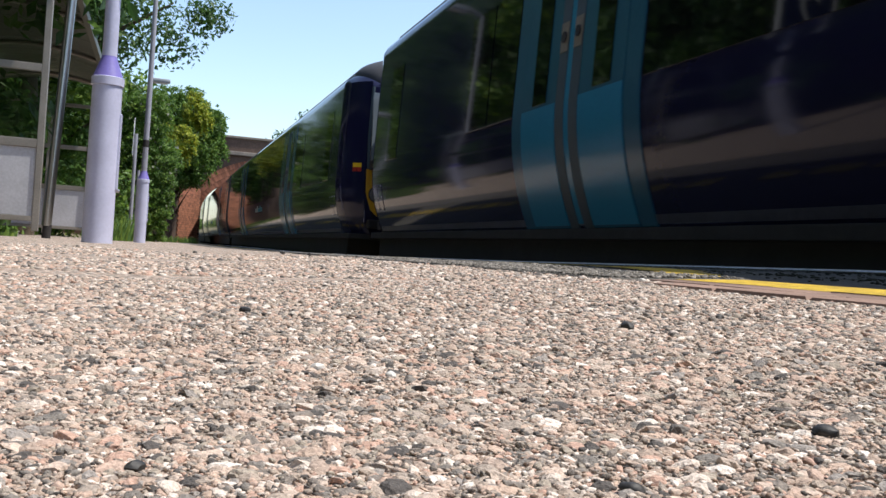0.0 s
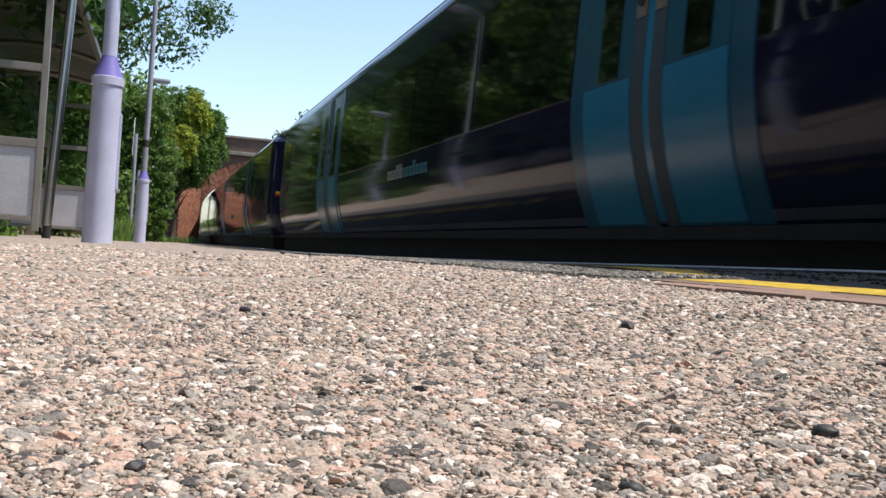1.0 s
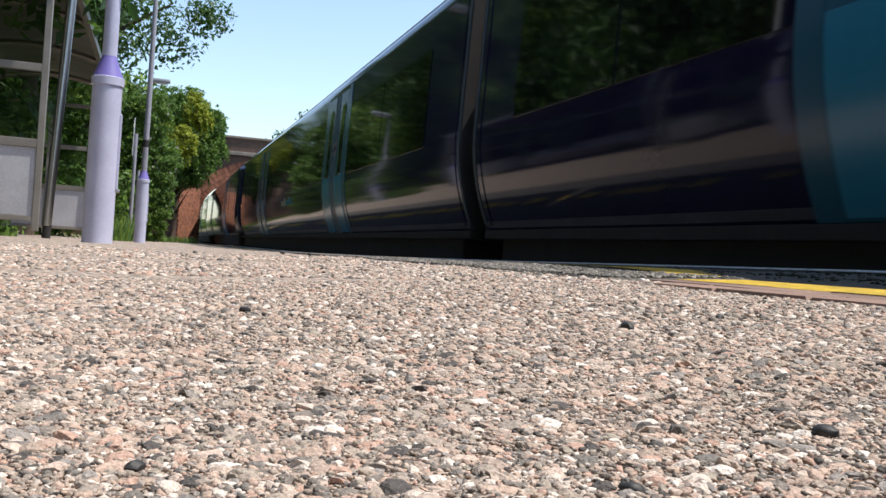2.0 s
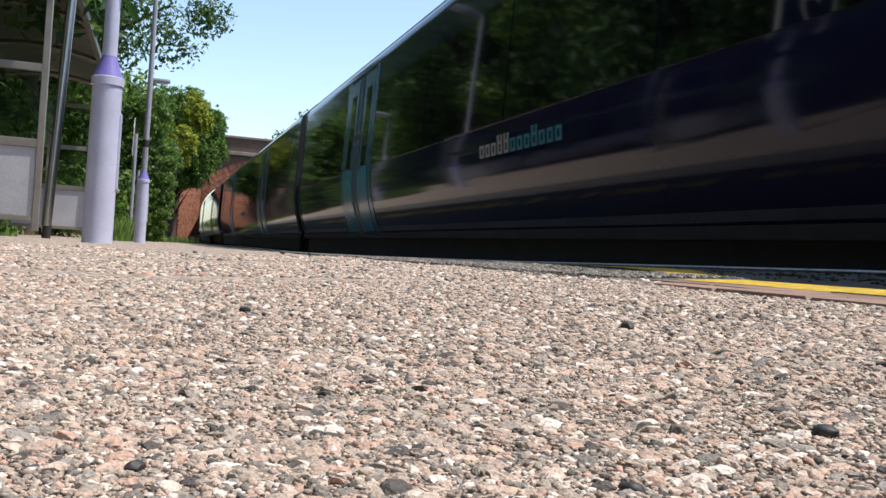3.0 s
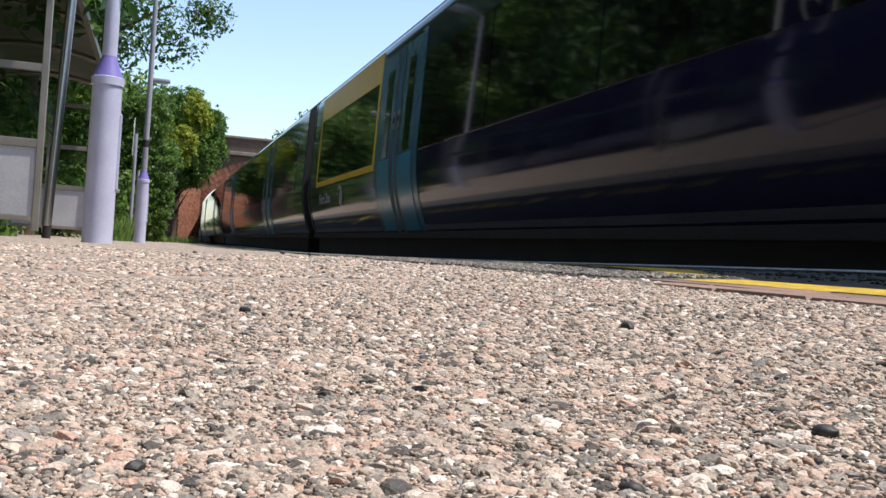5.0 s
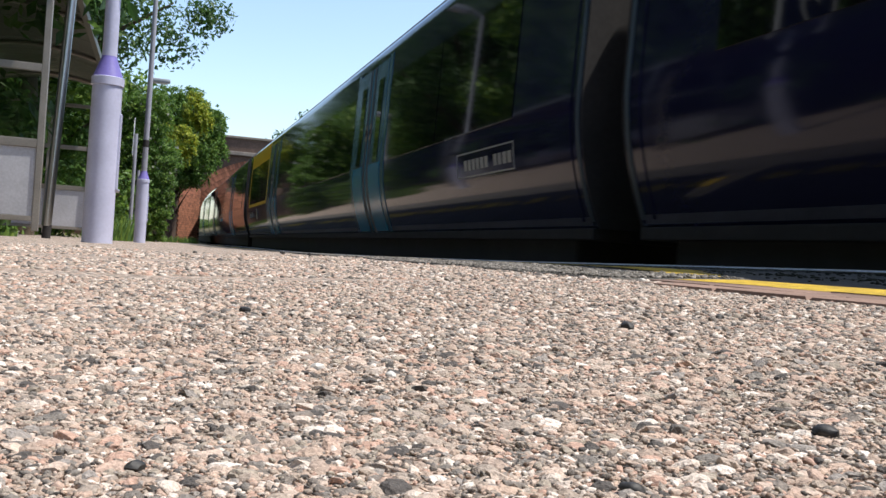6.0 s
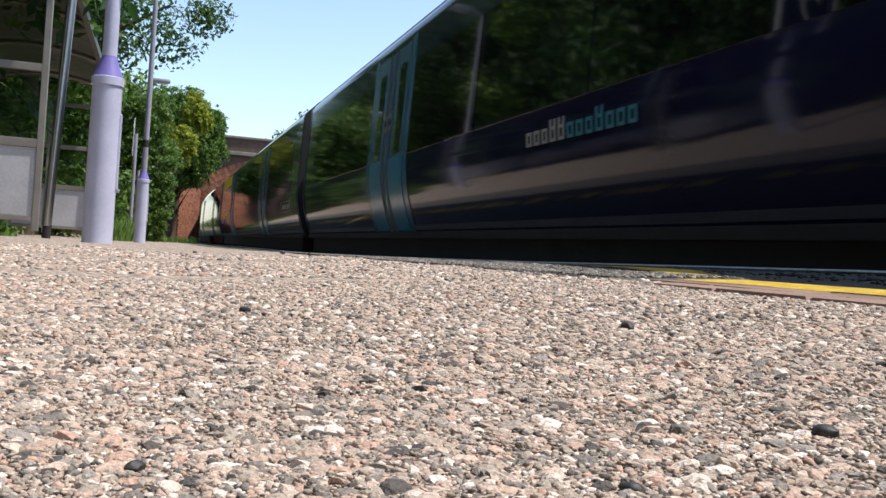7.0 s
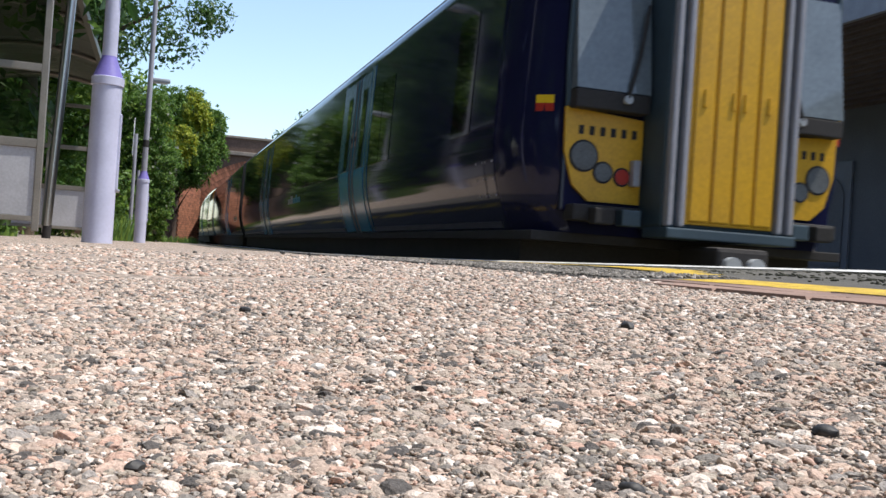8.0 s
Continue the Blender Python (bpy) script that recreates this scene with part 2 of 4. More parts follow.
def add_prism(bm, outline, axis, a, b):
    """A closed outline of 2D points drawn out along an axis from a to b."""
    def place(p, q):
        return {"x": (q, p[0], p[1]), "y": (p[0], q, p[1]), "z": (p[0], p[1], q)}[axis]
    lo, hi = [bm.verts.new(place(p, a)) for p in outline], [bm.verts.new(place(p, b)) for p in outline]
    n = len(outline)
    for i in range(n):
        bm.faces.new((lo[i], lo[(i + 1) % n], hi[(i + 1) % n], hi[i]))
    bm.faces.new(lo[::-1])
    bm.faces.new(hi)
    return bm


def interp(x, xs, ys):
    return float(np.interp(x, xs, ys))


# ---- the line of the track ----
D0 = 2.26
_Y = np.arange(-160, 260.01, 0.25)
_slope = np.interp(_Y, [-160, 20, 45, 55, 75, 260], [0, 0, 0.012, -0.004, -0.015, -0.02])
_lat = np.cumsum(_slope) * 0.25
_lat -= np.interp(0, _Y, _lat)


def lateral(y):
    return float(np.interp(y, _Y, _lat))


def edge_x(y):
    return D0 - 0.07 + lateral(y)


GRADE = -0.004
EDGE_Z = ([-60, 0, 2.3, 5.4, 8.6, 13.9, 25.7, 38, 60], [0.24, 0.105, 0.092, 0.032, -0.02, -0.085, -0.15, -0.25, -0.35])
MID_Z = ([-60, 0, 6.33, 18, 38, 60], [0.1, 0.0, -0.025, -0.13, -0.27, -0.36])


def platform_z(x, y):
    e, m = interp(y, *EDGE_Z), interp(y, *MID_Z)
    if x >= 0:
        return m + (e - m) * min(1.0, x / edge_x(y))
    return m + 0.004 * x


# ---- ground, track and platform ----
def strip_sheet(name, xs_of, ys, z_of, mat, label, category, thick=0.0):
    """A sheet whose rows follow the track: xs_of(y) gives the places across it."""
    verts, faces = [], []
    n = len(xs_of(0.0))
    for y in ys:
        for x in xs_of(y):
            verts.append((x, y, z_of(x, y)))
    for i in range(len(ys) - 1):
        for j in range(n - 1):
            a = i * n + j
            faces.append((a, a + 1, a + n + 1, a + n))
    ob = new(name, mesh_of(name, verts, faces, mat, True))
    return tagged(ob, label, category, kind="structure")


def rolling(x, y):
    return noise.noise(Vector((x * 0.12, y * 0.12, 3.1))) * 0.12


far_ys = [-3000, -600, -160] + list(range(-100, 141, 5)) + [200, 400, 900, 3000]
strip_sheet("ground", lambda y: [-3000, -500, -80, -30, -12, -7.2, 40, 100, 600, 3000], far_ys, lambda x, y: -1.02 + (0.9 if x < -7 else 0.0) + rolling(x, y) * (x < -7), M_GROUND, "dry grass and earth running out to the horizon", "ground")
strip_sheet("ballast", lambda y: [edge_x(y) + 0.05 + d for d in (0, 0.5, 1.4, 2.4, 3.4, 4.6, 5.8, 6.7)], range(-100, 141, 2), lambda x, y: -0.93 + GRADE * y * 0.5 + 0.03 * noise.noise(Vector((x * 3, y * 3, 0))), M_BALLAST, "dusty grey stone ballast between the platforms", "ballast")

SEAM = 1.36          # where the chip surface ends, measured from the platform edge
ys_p = [-60, -40, -25, -15, -8, -4, -2, -1] + [i * 0.25 for i in range(0, 60)] + [15 + i for i in range(0, 28)]


def tar_xs(y):
    e = edge_x(y) - SEAM
    return [-3.8, -2.5, -1.2, -0.6, -0.2, 0.0] + [e * f for f in (0.2, 0.4, 0.6, 0.8, 0.9, 1.0)]


def tar_z(x, y):
    return platform_z(x, y) + 0.004 * noise.noise(Vector((x * 2.2, y * 2.2, 1.7)))


platform = strip_sheet("platform", tar_xs, ys_p, tar_z, M_TAR, "pinkish grey exposed aggregate platform surface in sun", "platform")
strip_sheet("platform_bed", lambda y: [edge_x(y) - SEAM - 0.02, edge_x(y) - 0.8, edge_x(y) - 0.3, edge_x(y) - 0.012], ys_p, lambda x, y: platform_z(x, y) - 0.02, M_BINDER, "dark bedding below the paving at the platform edge", "platform")
strip_sheet("platform_bank", lambda y: [-7.3, -6.0, -4.8, -3.75], [-60, -30, -15, -5, 0, 5, 10, 15, 20, 30, 42.5], lambda x, y: platform_z(-3.8, y) + rolling(x, y) * 0.6 - 0.015 + (0.12 if x < -4.2 else 0), M_GROUND, "weedy earth bank behind the platform", "ground")
wall = bmesh.new()
for y0, y1 in zip(ys_p, ys_p[1:]):
    vs = [wall.verts.new(p) for p in ((edge_x(y0) - 0.02, y0, -1.0), (edge_x(y1) - 0.02, y1, -1.0), (edge_x(y1) - 0.02, y1, platform_z(edge_x(y1), y1) - 0.03), (edge_x(y0) - 0.02, y0, platform_z(edge_x(y0), y0) - 0.03))]
    wall.faces.new(vs)
tagged(part("platform_wall", wall, M_BRICKWALL, None), "dark brick face of the platform below its coping", "platform wall", kind="structure")


def rail(off, name="rail"):
    path = [(edge_x(y) + off, y, -0.80 + GRADE * y) for y in range(-80, 130, 3)]
    bm = bmesh.new()
    sec = [(-0.035, 0.16), (0.035, 0.16), (0.035, 0.12), (0.012, 0.1), (0.012, 0.03), (0.07, 0.01), (0.07, 0), (-0.07, 0), (-0.07, 0.01), (-0.012, 0.03), (-0.012, 0.1), (-0.035, 0.12)]
    rings = [[bm.verts.new((p[0] + a, p[1], p[2] - 0.12 + b)) for a, b in sec] for p in path]
    for r, s in zip(rings, rings[1:]):
        for j in range(len(sec)):
            bm.faces.new((r[j], r[(j + 1) % 12], s[(j + 1) % 12], s[j]))
    return tagged(part(name, bm, M_RAIL, None), "rusty running rail with a worn top", "rail", "rails", "structure")


for off in (0.75, 2.19, 4.15, 5.59):
    rail(off)


# ---- the train ----
HALF = 1.40


def inset(z):
    """How far the bodyside draws in: tucked under below the waist, nearly flat above it, rounded to the roof."""
    low = 0.165 * max(0.0, (1.0 - z) / 0.72) ** 2
    up = 0.036 * max(0.0, z - 1.03) + 7.5 * max(0.0, z - 2.27) ** 2
    return low + up


def skin_outline(z0, z1, off, thick, side):
    n = max(3, int((z1 - z0) / 0.06) + 2)
    zs = np.linspace(z0, z1, n)
    outer = [(side * (HALF - inset(z) + off), z) for z in zs]
    inner = [(side * (HALF - inset(z) + off - thick), z) for z in zs[::-1]]
    return outer + inner


def skin(y0, y1, z0, z1, off=0.006, thick=0.03, side=-1, bm=None):
    return add_prism(bm if bm is not None else bmesh.new(), skin_outline(z0, z1, off, thick, side), "y", y0, y1)


def skin_bar(bm, y0, y1, z0, z1):
    return skin(y0, y1, z0, z1, 0.004, 0.008, -1, bm)


def skin_disc(bm, y, z, r, off, n=28):
    vs = [bm.verts.new((-(HALF - inset(z + r * math.sin(a)) + off), y + r * math.cos(a), z + r * math.sin(a))) for a in (2 * math.pi * i / n for i in range(n))]
    f = bm.faces.new(vs)
    r2 = bmesh.ops.extrude_face_region(bm, geom=[f])
    bmesh.ops.translate(bm, vec=(0.006, 0, 0), verts=[v for v in r2["geom"] if isinstance(v, bmesh.types.BMVert)])
    return bm


def door_pair(car, yc, side):
    """Two sliding leaves with their surround pillars."""
    for s in (-1, 1):
        a, b = sorted((yc + s * 0.69, yc + s * 0.85))
        part("door_pillar", skin(a, b, 0.285, 2.2, 0.006, 0.03, side), M_TEAL_DARK, car, "dark teal door surround", True)
        a, b = sorted((yc + s * 0.155, yc + s * 0.683))
        leaf = part("door_leaf", skin(a, b, 0.285, 2.16, 0.008, 0.03, side), M_TEAL_DARK, car, "teal sliding door leaf", True)
        part("lower_panel", skin(a + 0.004, b - 0.004, 0.30, 1.035, 0.012, 0.006, side), M_TEAL, leaf, "light teal lower panel", True)
        c, w = (a + b) / 2 - 0.015, 0.105
        part("door_window", skin(c - w, c + w, 1.055, 1.98, 0.013, 0.006, side), M_TGLASS, leaf, "narrow dark door window", True)
        a, b = sorted((yc + s * 0.036, yc + s * 0.150))
        part("door_seal", skin(a, b, 0.285, 2.16, 0.010, 0.03, side), M_SEAL, leaf, "grey rubber edge seal", True)
    part("centre_strip", skin(yc - 0.034, yc + 0.034, 0.31, 2.16, 0.007, 0.02, side), M_TEAL, car, "thin teal strip between the leaves", True)
    if side < 0:
        for q in (-0.093, 0.093):
            plate = part("button_plate", skin(yc + q - 0.05, yc + q + 0.05, 1.33, 1.51, 0.014, 0.006, side), M_BUTTON, car, "beige button plate")
            part("door_button", skin_disc(bmesh.new(), yc + q, 1.42, 0.034, 0.022), M_BLACK, plate, "round door button")


def bogie(car, yc):
    b = part("bogie", box(-1.05, 1.05, yc - 1.6, yc + 1.6, -0.42, -0.18, bevel=0.04), M_BLACK, car, "black bogie frame")
    for dy in (-1.3, 1.3):
        for x in (-0.75, 0.75):
            part("wheel", tube([(x - 0.06, yc + dy, -0.36), (x + 0.06, yc + dy, -0.36)], 0.40, 28), M_BLACK, b, "", True)


def cab_end(car, length, s):
    """The driving end: yellow panels, windscreens, lamps and the corrugated gangway door. s: which end."""
    y = s * length / 2
    def span(a, b):
        return sorted((y + s * a, y + s * b))
    part("cab_front", box(-1.09, 1.09, *span(-0.04, 0.03), 0.42, 2.22, bevel=0.02), M_NAVY, car, "dark navy cab front")
    for x in (-1, 1):
        xa, xb = sorted((x * 0.52, x * 1.07))
        panel = bmesh.new()
        out = [(x * 0.51, 0.50), (x * 0.90, 0.50), (x * 1.02, 0.60), (x * 1.09, 0.82), (x * 1.10, 1.12), (x * 0.51, 1.08)]
        a, b = span(0.031, 0.055)
        add_prism(panel, out, "y", a, b)
        p = part("yellow_panel", panel, M_CABYELLOW, car, "yellow cab panel with lamps")
        for (lx, lz, r, mat, nm) in ((0.95, 0.80, 0.095, M_LENS, "headlight"), (0.80, 0.70, 0.062, M_LENS, "marker_light"), (0.655, 0.68, 0.052, M_RED, "tail_light")):
            lamp = tube([(x * lx, y + s * 0.05, lz), (x * lx, y + s * 0.066, lz)], r, 24)
            part(nm, lamp, mat, p, "round lamp in the yellow panel", True)
            ring = tube([(x * lx, y + s * 0.045, lz), (x * lx, y + s * 0.060, lz)], r + 0.014, 24)
            part("lamp_ring", ring, M_BLACK, p, "dark lamp bezel", True)
        for i in range(6):
            part("number_bar", box(*sorted((x * (0.56 + i * 0.08), x * (0.597 + i * 0.08))), *span(0.054, 0.059), 0.945, 1.005), M_BLACK, p, "dark bar of a painted number")
        part("windscreen", add_prism(bmesh.new(), [(y + s * 0.15, 1.24), (y + s * 0.045, 2.12), (y + s * 0.02, 2.12), (y + s * 0.02, 1.24)], "x", xa, xb), M_SCREEN, car, "windscreen with a reflected sky tone in its base colour")
        part("screen_surround", box(xa, xb, *span(0.02, 0.15), 1.11, 1.235, bevel=0.01), M_BLACK, car, "black panel below the windscreen")
        part("wiper_hub", tube([(x * 0.70, y + s * 0.14, 1.19), (x * 0.70, y + s * 0.18, 1.19)], 0.03, 12), M_GREYTRIM, car, "", True)
        part("jumper_socket", box(*sorted((x * 0.545, x * 0.60)), *span(0.05, 0.12), 0.62, 0.80, bevel=0.012), M_GREYPOLE, car, "pale grey jumper socket")
        for xs in (0.60, 0.80):
            part("lifeguard_box", box(*sorted((x * xs, x * (xs + 0.14))), *span(0.16, 0.26), 0.34, 0.45, bevel=0.012), M_SEAL if xs < 0.7 else M_BLACK, car, "grey equipment box")
        part("wiper", tube([(x * 0.70, y + s * 0.17, 1.2), (x * 0.62, y + s * 0.155, 1.5), (x * 0.56, y + s * 0.13, 1.85)], 0.014, 8), M_BLACK, car)
        part("corner_pillar", tube([(x * 1.07, y + s * 0.03, 1.13), (x * 1.085, y + s * 0.03, 1.5), (x * 1.07, y + s * 0.03, 2.2)], 0.022, 12), M_SEAL, car, "grey corner pillar", True)
        part("buffer_step", box(*sorted((x * 0.55, x * 1.05)), *span(0.0, 0.16), 0.36, 0.47, bevel=0.015), M_BLACK, car)
    for x in (-1, 1):
        corner = [(x * 1.255, y - s * 0.10), (x * 1.160, y - s * 0.02), (x * 1.150, y - s * 0.03), (x * 1.240, y - s * 0.11)]
        st = part("warning_sticker", add_prism(bmesh.new(), corner, "z", 1.145, 1.20), M_FIRST, car, "yellow and red warning sticker")
        part("red_band", add_prism(bmesh.new(), corner, "z", 1.09, 1.144), M_RED, st)
    part("gangway_frame", box(-0.50, 0.50, *span(0.0, 0.34), 0.34, 2.62, bevel=0.03), M_SEAL, car, "grey gangway bellows frame")
    for x in (-0.49, -0.40, 0.36, 0.45):
        part("gangway_post", box(x, x + 0.04, *span(0.335, 0.40), 0.36, 2.6, bevel=0.012), M_GREYPOLE, car, "grey gangway edge post")
    d = part("gangway_door", box(-0.34, 0.34, *span(0.33, 0.37), 0.38, 2.55, bevel=0.008), M_CABYELLOW, car, "corrugated yellow gangway door, grimy")
    for x in (-0.33, -0.165, 0.0, 0.165):
        part("door_rib", box(x + 0.012, x + 0.153, *span(0.365, 0.388), 0.40, 2.53, bevel=0.012), M_CABYELLOW, d)
    for x in (-0.25, -0.03, 0.06, 0.25):
        part("latch", box(x - 0.012, x + 0.012, *span(0.386, 0.40), 1.16, 1.28, bevel=0.003), M_CABYELLOW, d)
    cp = part("coupler", box(-0.2, 0.2, *span(0.1, 0.55), 0.02, 0.24, bevel=0.03), M_BLACK, car, "grey coupler head")
    for x in (-0.1, 0.08):
        part("coupler_face", tube([(x, y + s * 0.54, 0.12), (x, y + s * 0.6, 0.12)], 0.06, 16), M_GREYTRIM, cp, "", True)
    part("gangway_foot", box(-0.5, 0.5, *span(0.1, 0.42), 0.28, 0.35, bevel=0.01), M_SEAL, car, "grey footplate")


HATCHES = (0.51, 0.71)      # how far the side hatches lie behind the cab's front


def car_thing(length, doors, label, cab=0, first=False, logo=True, plate=None):
    """One carriage; y runs forward, x away from the platform, z up from the platform's level."""
    car = thing("train_carriage", Matrix.Identity(4), label, "train carriage", "carriages of the train")
    h = length / 2
    zs = np.linspace(0.28, 2.40, 34)
    left = [(-(HALF - inset(z)), z) for z in zs]
    y_lo, y_hi = -h + (0.5 if cab < 0 else 0), h - (0.5 if cab > 0 else 0)
    part("body", add_prism(bmesh.new(), left + [(-x, z) for x, z in left[::-1]], "y", y_lo, y_hi), M_NAVY, car, "dark navy gloss bodyside", True)
    rw = HALF - inset(2.40)
    arc = [(-rw + 0.006, 2.402)] + [(-(rw - 0.006) * math.cos(a), 2.402 + 0.36 * math.sin(a)) for a in np.linspace(0.1, math.pi / 2, 12)]
    part("roof", add_prism(bmesh.new(), arc + [(-x, z) for x, z in arc[-2::-1]], "y", y_lo, y_hi), M_ROOF, car, "dusty grey curved roof", True)
    part("gutter", box(-rw - 0.010, -rw + 0.02, y_lo, y_hi, 2.385, 2.41, bevel=0.006), M_GREYPOLE, car, "thin pale gutter strip")
    part("underframe", box(-1.22, 1.22, -h + 0.3, h - 0.3, -0.02, 0.275, bevel=0.02), M_BLACK, car, "black underframe skirt")
    part("solebar", box(-1.262, 1.262, -h + 0.02, h - 0.02, 0.215, 0.282, bevel=0.008), M_BLACK, car)
    for y0, y1 in ((-4.6, -2.4), (-1.6, 0.9), (1.5, 4.2)):
        part("equipment_box", box(-1.15, 1.15, y0, y1, -0.5, -0.03, bevel=0.04), M_BLACK, car)
    part("sole_stripe", skin(y_lo + 0.06, y_hi - 0.06, 0.300, 0.345, 0.004, 0.01), M_SOLE, car, "grey blue stripe along the foot of the bodyside", True)
    for yc in (-7.0, 7.0):
        bogie(car, yc)
    for side in (-1, 1):
        for d in doors:
            door_pair(car, d, side)
        lo, hi = min(doors), max(doors)
        for a, b, n in ((-h + (3.6 if cab < 0 else 1.05), lo - 0.86, 2), (lo + 0.86, hi - 0.86, 4), (hi + 0.86, h - (3.6 if cab > 0 else 0.80), 2)):
            w = (b - a) / n
            for i in range(n):
                part("window", skin(a + i * w + 0.012, a + (i + 1) * w - 0.012, 1.03, 1.93, 0.005, 0.02, side), M_TGLASS, car, "dark tinted carriage window", True)
    for y in (-h, h):
        if (y > 0) == (cab > 0) and cab:
            continue
        s = 1 if y > 0 else -1
        for off in (0.02, 0.13):
            a, b = sorted((y - s * off, y - s * (off + 0.035)))
            part("end_trim", skin(a, b, 0.32, 2.37, 0.006, 0.02, -1), M_NAVY if off > 0.1 else M_SEAL, car, "thin upright trim at the carriage end", True)
        bm = bmesh.new()
        for i in range(3):
            a, b = sorted((y + s * (i * 0.09), y + s * (i * 0.09 + 0.07)))
            add_box(bm, -0.72, 0.72, a, b, 0.34, 2.5, bevel=0.025)
        # black plate laid over the navy end face to keep the gap dark
        a, b = sorted((y + s * 0.002, y + s * 0.012))
        part("end_plate", add_prism(bmesh.new(), [(x * 1.001, z) for x, z in left] + [(-x * 1.001, z) for x, z in left[::-1]], "y", a, b), M_BLACK, car, "black plate covering the carriage end")
        part("gangway_bellows", bm, M_BLACK, car, "black rubber gangway bellows")
    if cab:
        ring0 = left + [(-x, z) for x, z in left[::-1]]
        top = arc + [(-x, z) for x, z in arc[-2::-1]]
        for outline, nm, mt, lb in ((ring0, "cab_nose", M_NAVY, "rounded navy cab nose"), (top, "nose_roof", M_ROOF, "rounded roof end over the cab")):
            nose = bmesh.new()
            rings = []
            for d, f, g in ((0.5, 1.0, 0.0), (0.38, 0.985, 0.01), (0.26, 0.955, 0.03), (0.15, 0.915, 0.06), (0.06, 0.865, 0.10), (0.0, 0.80, 0.15)):
                rings.append([nose.verts.new((x * f, cab * (h - d), z - (g if z > 2.3 else 0))) for x, z in outline])
            for r, q in zip(rings, rings[1:]):
                for j in range(len(outline)):
                    nose.faces.new((r[j], r[(j + 1) % len(outline)], q[(j + 1) % len(outline)], q[j]))
            nose.faces.new(rings[-1])
            part(nm, nose, mt, car, lb, True)
        for side in (-1, 1):
            part("cab_window", skin(*sorted((cab * (h - 1.50), cab * (h - 1.04))), 1.02, 1.98, 0.005, 0.02, side), M_TGLASS, car, "narrow dark cab side window", True)
            for a in HATCHES:
                hatch = part("hatch", skin(*sorted((cab * (h - a), cab * (h - a - 0.18))), 0.51, 0.79, 0.004, 0.01, side), M_NAVY, car, "riveted navy side hatch", True)
                for ry in (a + 0.018, a + 0.162):
                    for rz in (0.53, 0.65, 0.77):
                        part("rivet", skin(*sorted((cab * (h - ry - 0.008), cab * (h - ry + 0.008))), rz - 0.008, rz + 0.008, 0.007, 0.006, side), M_GREYPOLE, hatch)
        cab_end(car, length, cab)
    if logo:
        for i in range(12):
            bm = bmesh.new()
            y = 0.82 - i * 0.122
            hi = 0.895 if i not in (3, 4, 8) else 0.94
            for a, b, c, d in ((y - 0.085, y - 0.062, 0.805, hi), (y - 0.023, y, 0.805, hi), (y - 0.062, y - 0.023, 0.805, 0.823), (y - 0.062, y - 0.023, 0.877, 0.895)):
                skin_bar(bm, a, b, c, d)
            part("lettering_bar", bm, M_LETTER if i < 5 else M_LETTER_TEAL, car, "vinyl lettering block on the bodyside")
    if first:
        a, b = max(doors) + 0.86, h - 0.75
        st = part("first_class_stripe", skin(a, b, 0.955, 1.025, 0.005, 0.008), M_FIRST, car, "yellow first class stripe", True)
        part("upright_stripe", skin(b - 0.07, b, 1.028, 1.935, 0.010, 0.008), M_FIRST, st, "", True)
        part("upright_stripe", skin(a, a + 0.07, 1.028, 1.935, 0.010, 0.008), M_FIRST, st, "", True)
        part("top_stripe", skin(a, b, 1.938, 2.27, 0.006, 0.008), M_FIRST, st, "broad yellow stripe above the windows", True)
        cu = bpy.data.curves.new("lettering", "FONT")
        cu.body, cu.size, cu.extrude = "First Class", 0.205, 0.002
        t = new("lettering", cu)
        dep = bpy.context.evaluated_depsgraph_get()
        me = bpy.data.meshes.new_from_object(t.evaluated_get(dep))
        bpy.data.objects.remove(t)
        me.materials.clear()
        me.materials.append(M_LETTER)
        t = new("lettering", me)
        t.parent = car
        t["label"] = "white words on the bodyside"
        t.matrix_local = Matrix(((0, 0, -1, -HALF + inset(0.84) - 0.006), (-1, 0, 0, h - 1.07), (0, 1, 0, 0.695), (0, 0, 0, 1)))
        disc = part("roundel", skin_disc(bmesh.new(), h - 2.57, 0.765, 0.13, 0.008), M_LETTER, car, "pale roundel with the figure 1")
        bm = bmesh.new()
        add_box(bm, -HALF - 0.012, -HALF + 0.0, h - 2.59, h - 2.555, 0.685, 0.85)
        add_box(bm, -HALF - 0.012, -HALF + 0.0, h - 2.555, h - 2.515, 0.80, 0.825)
        part("figure", bm, M_NAVY, disc, "navy figure 1")
    if plate:
        bm = bmesh.new()
        a, b = plate
        for args in ((a, b, 0.685, 0.695), (a, b, 0.865, 0.875), (a, a + 0.01, 0.695, 0.865), (b - 0.01, b, 0.695, 0.865)):
            skin_bar(bm, *args)
        np_ob = part("name_plate", bm, M_LETTER, car, "thin framed name plate")
        for i in range(11):
            if i in (4,):
                continue
            bm = bmesh.new()
            skin_bar(bm, a + 0.05 + i * 0.092, a + 0.11 + i * 0.092, 0.735, 0.815)
            part("name_bar", bm, M_LETTER, np_ob, "small letter bar")
    return car


# carriages from the front of the train to its tail: how far each centre lies behind the first gap
CARS = []


def add_car(pos, length, doors, label, **k):
    # doors are given as distances behind the same gap
    c = car_thing(length, [pos - d for d in doors], label, **k)
    CARS.append((c, pos))
    return c


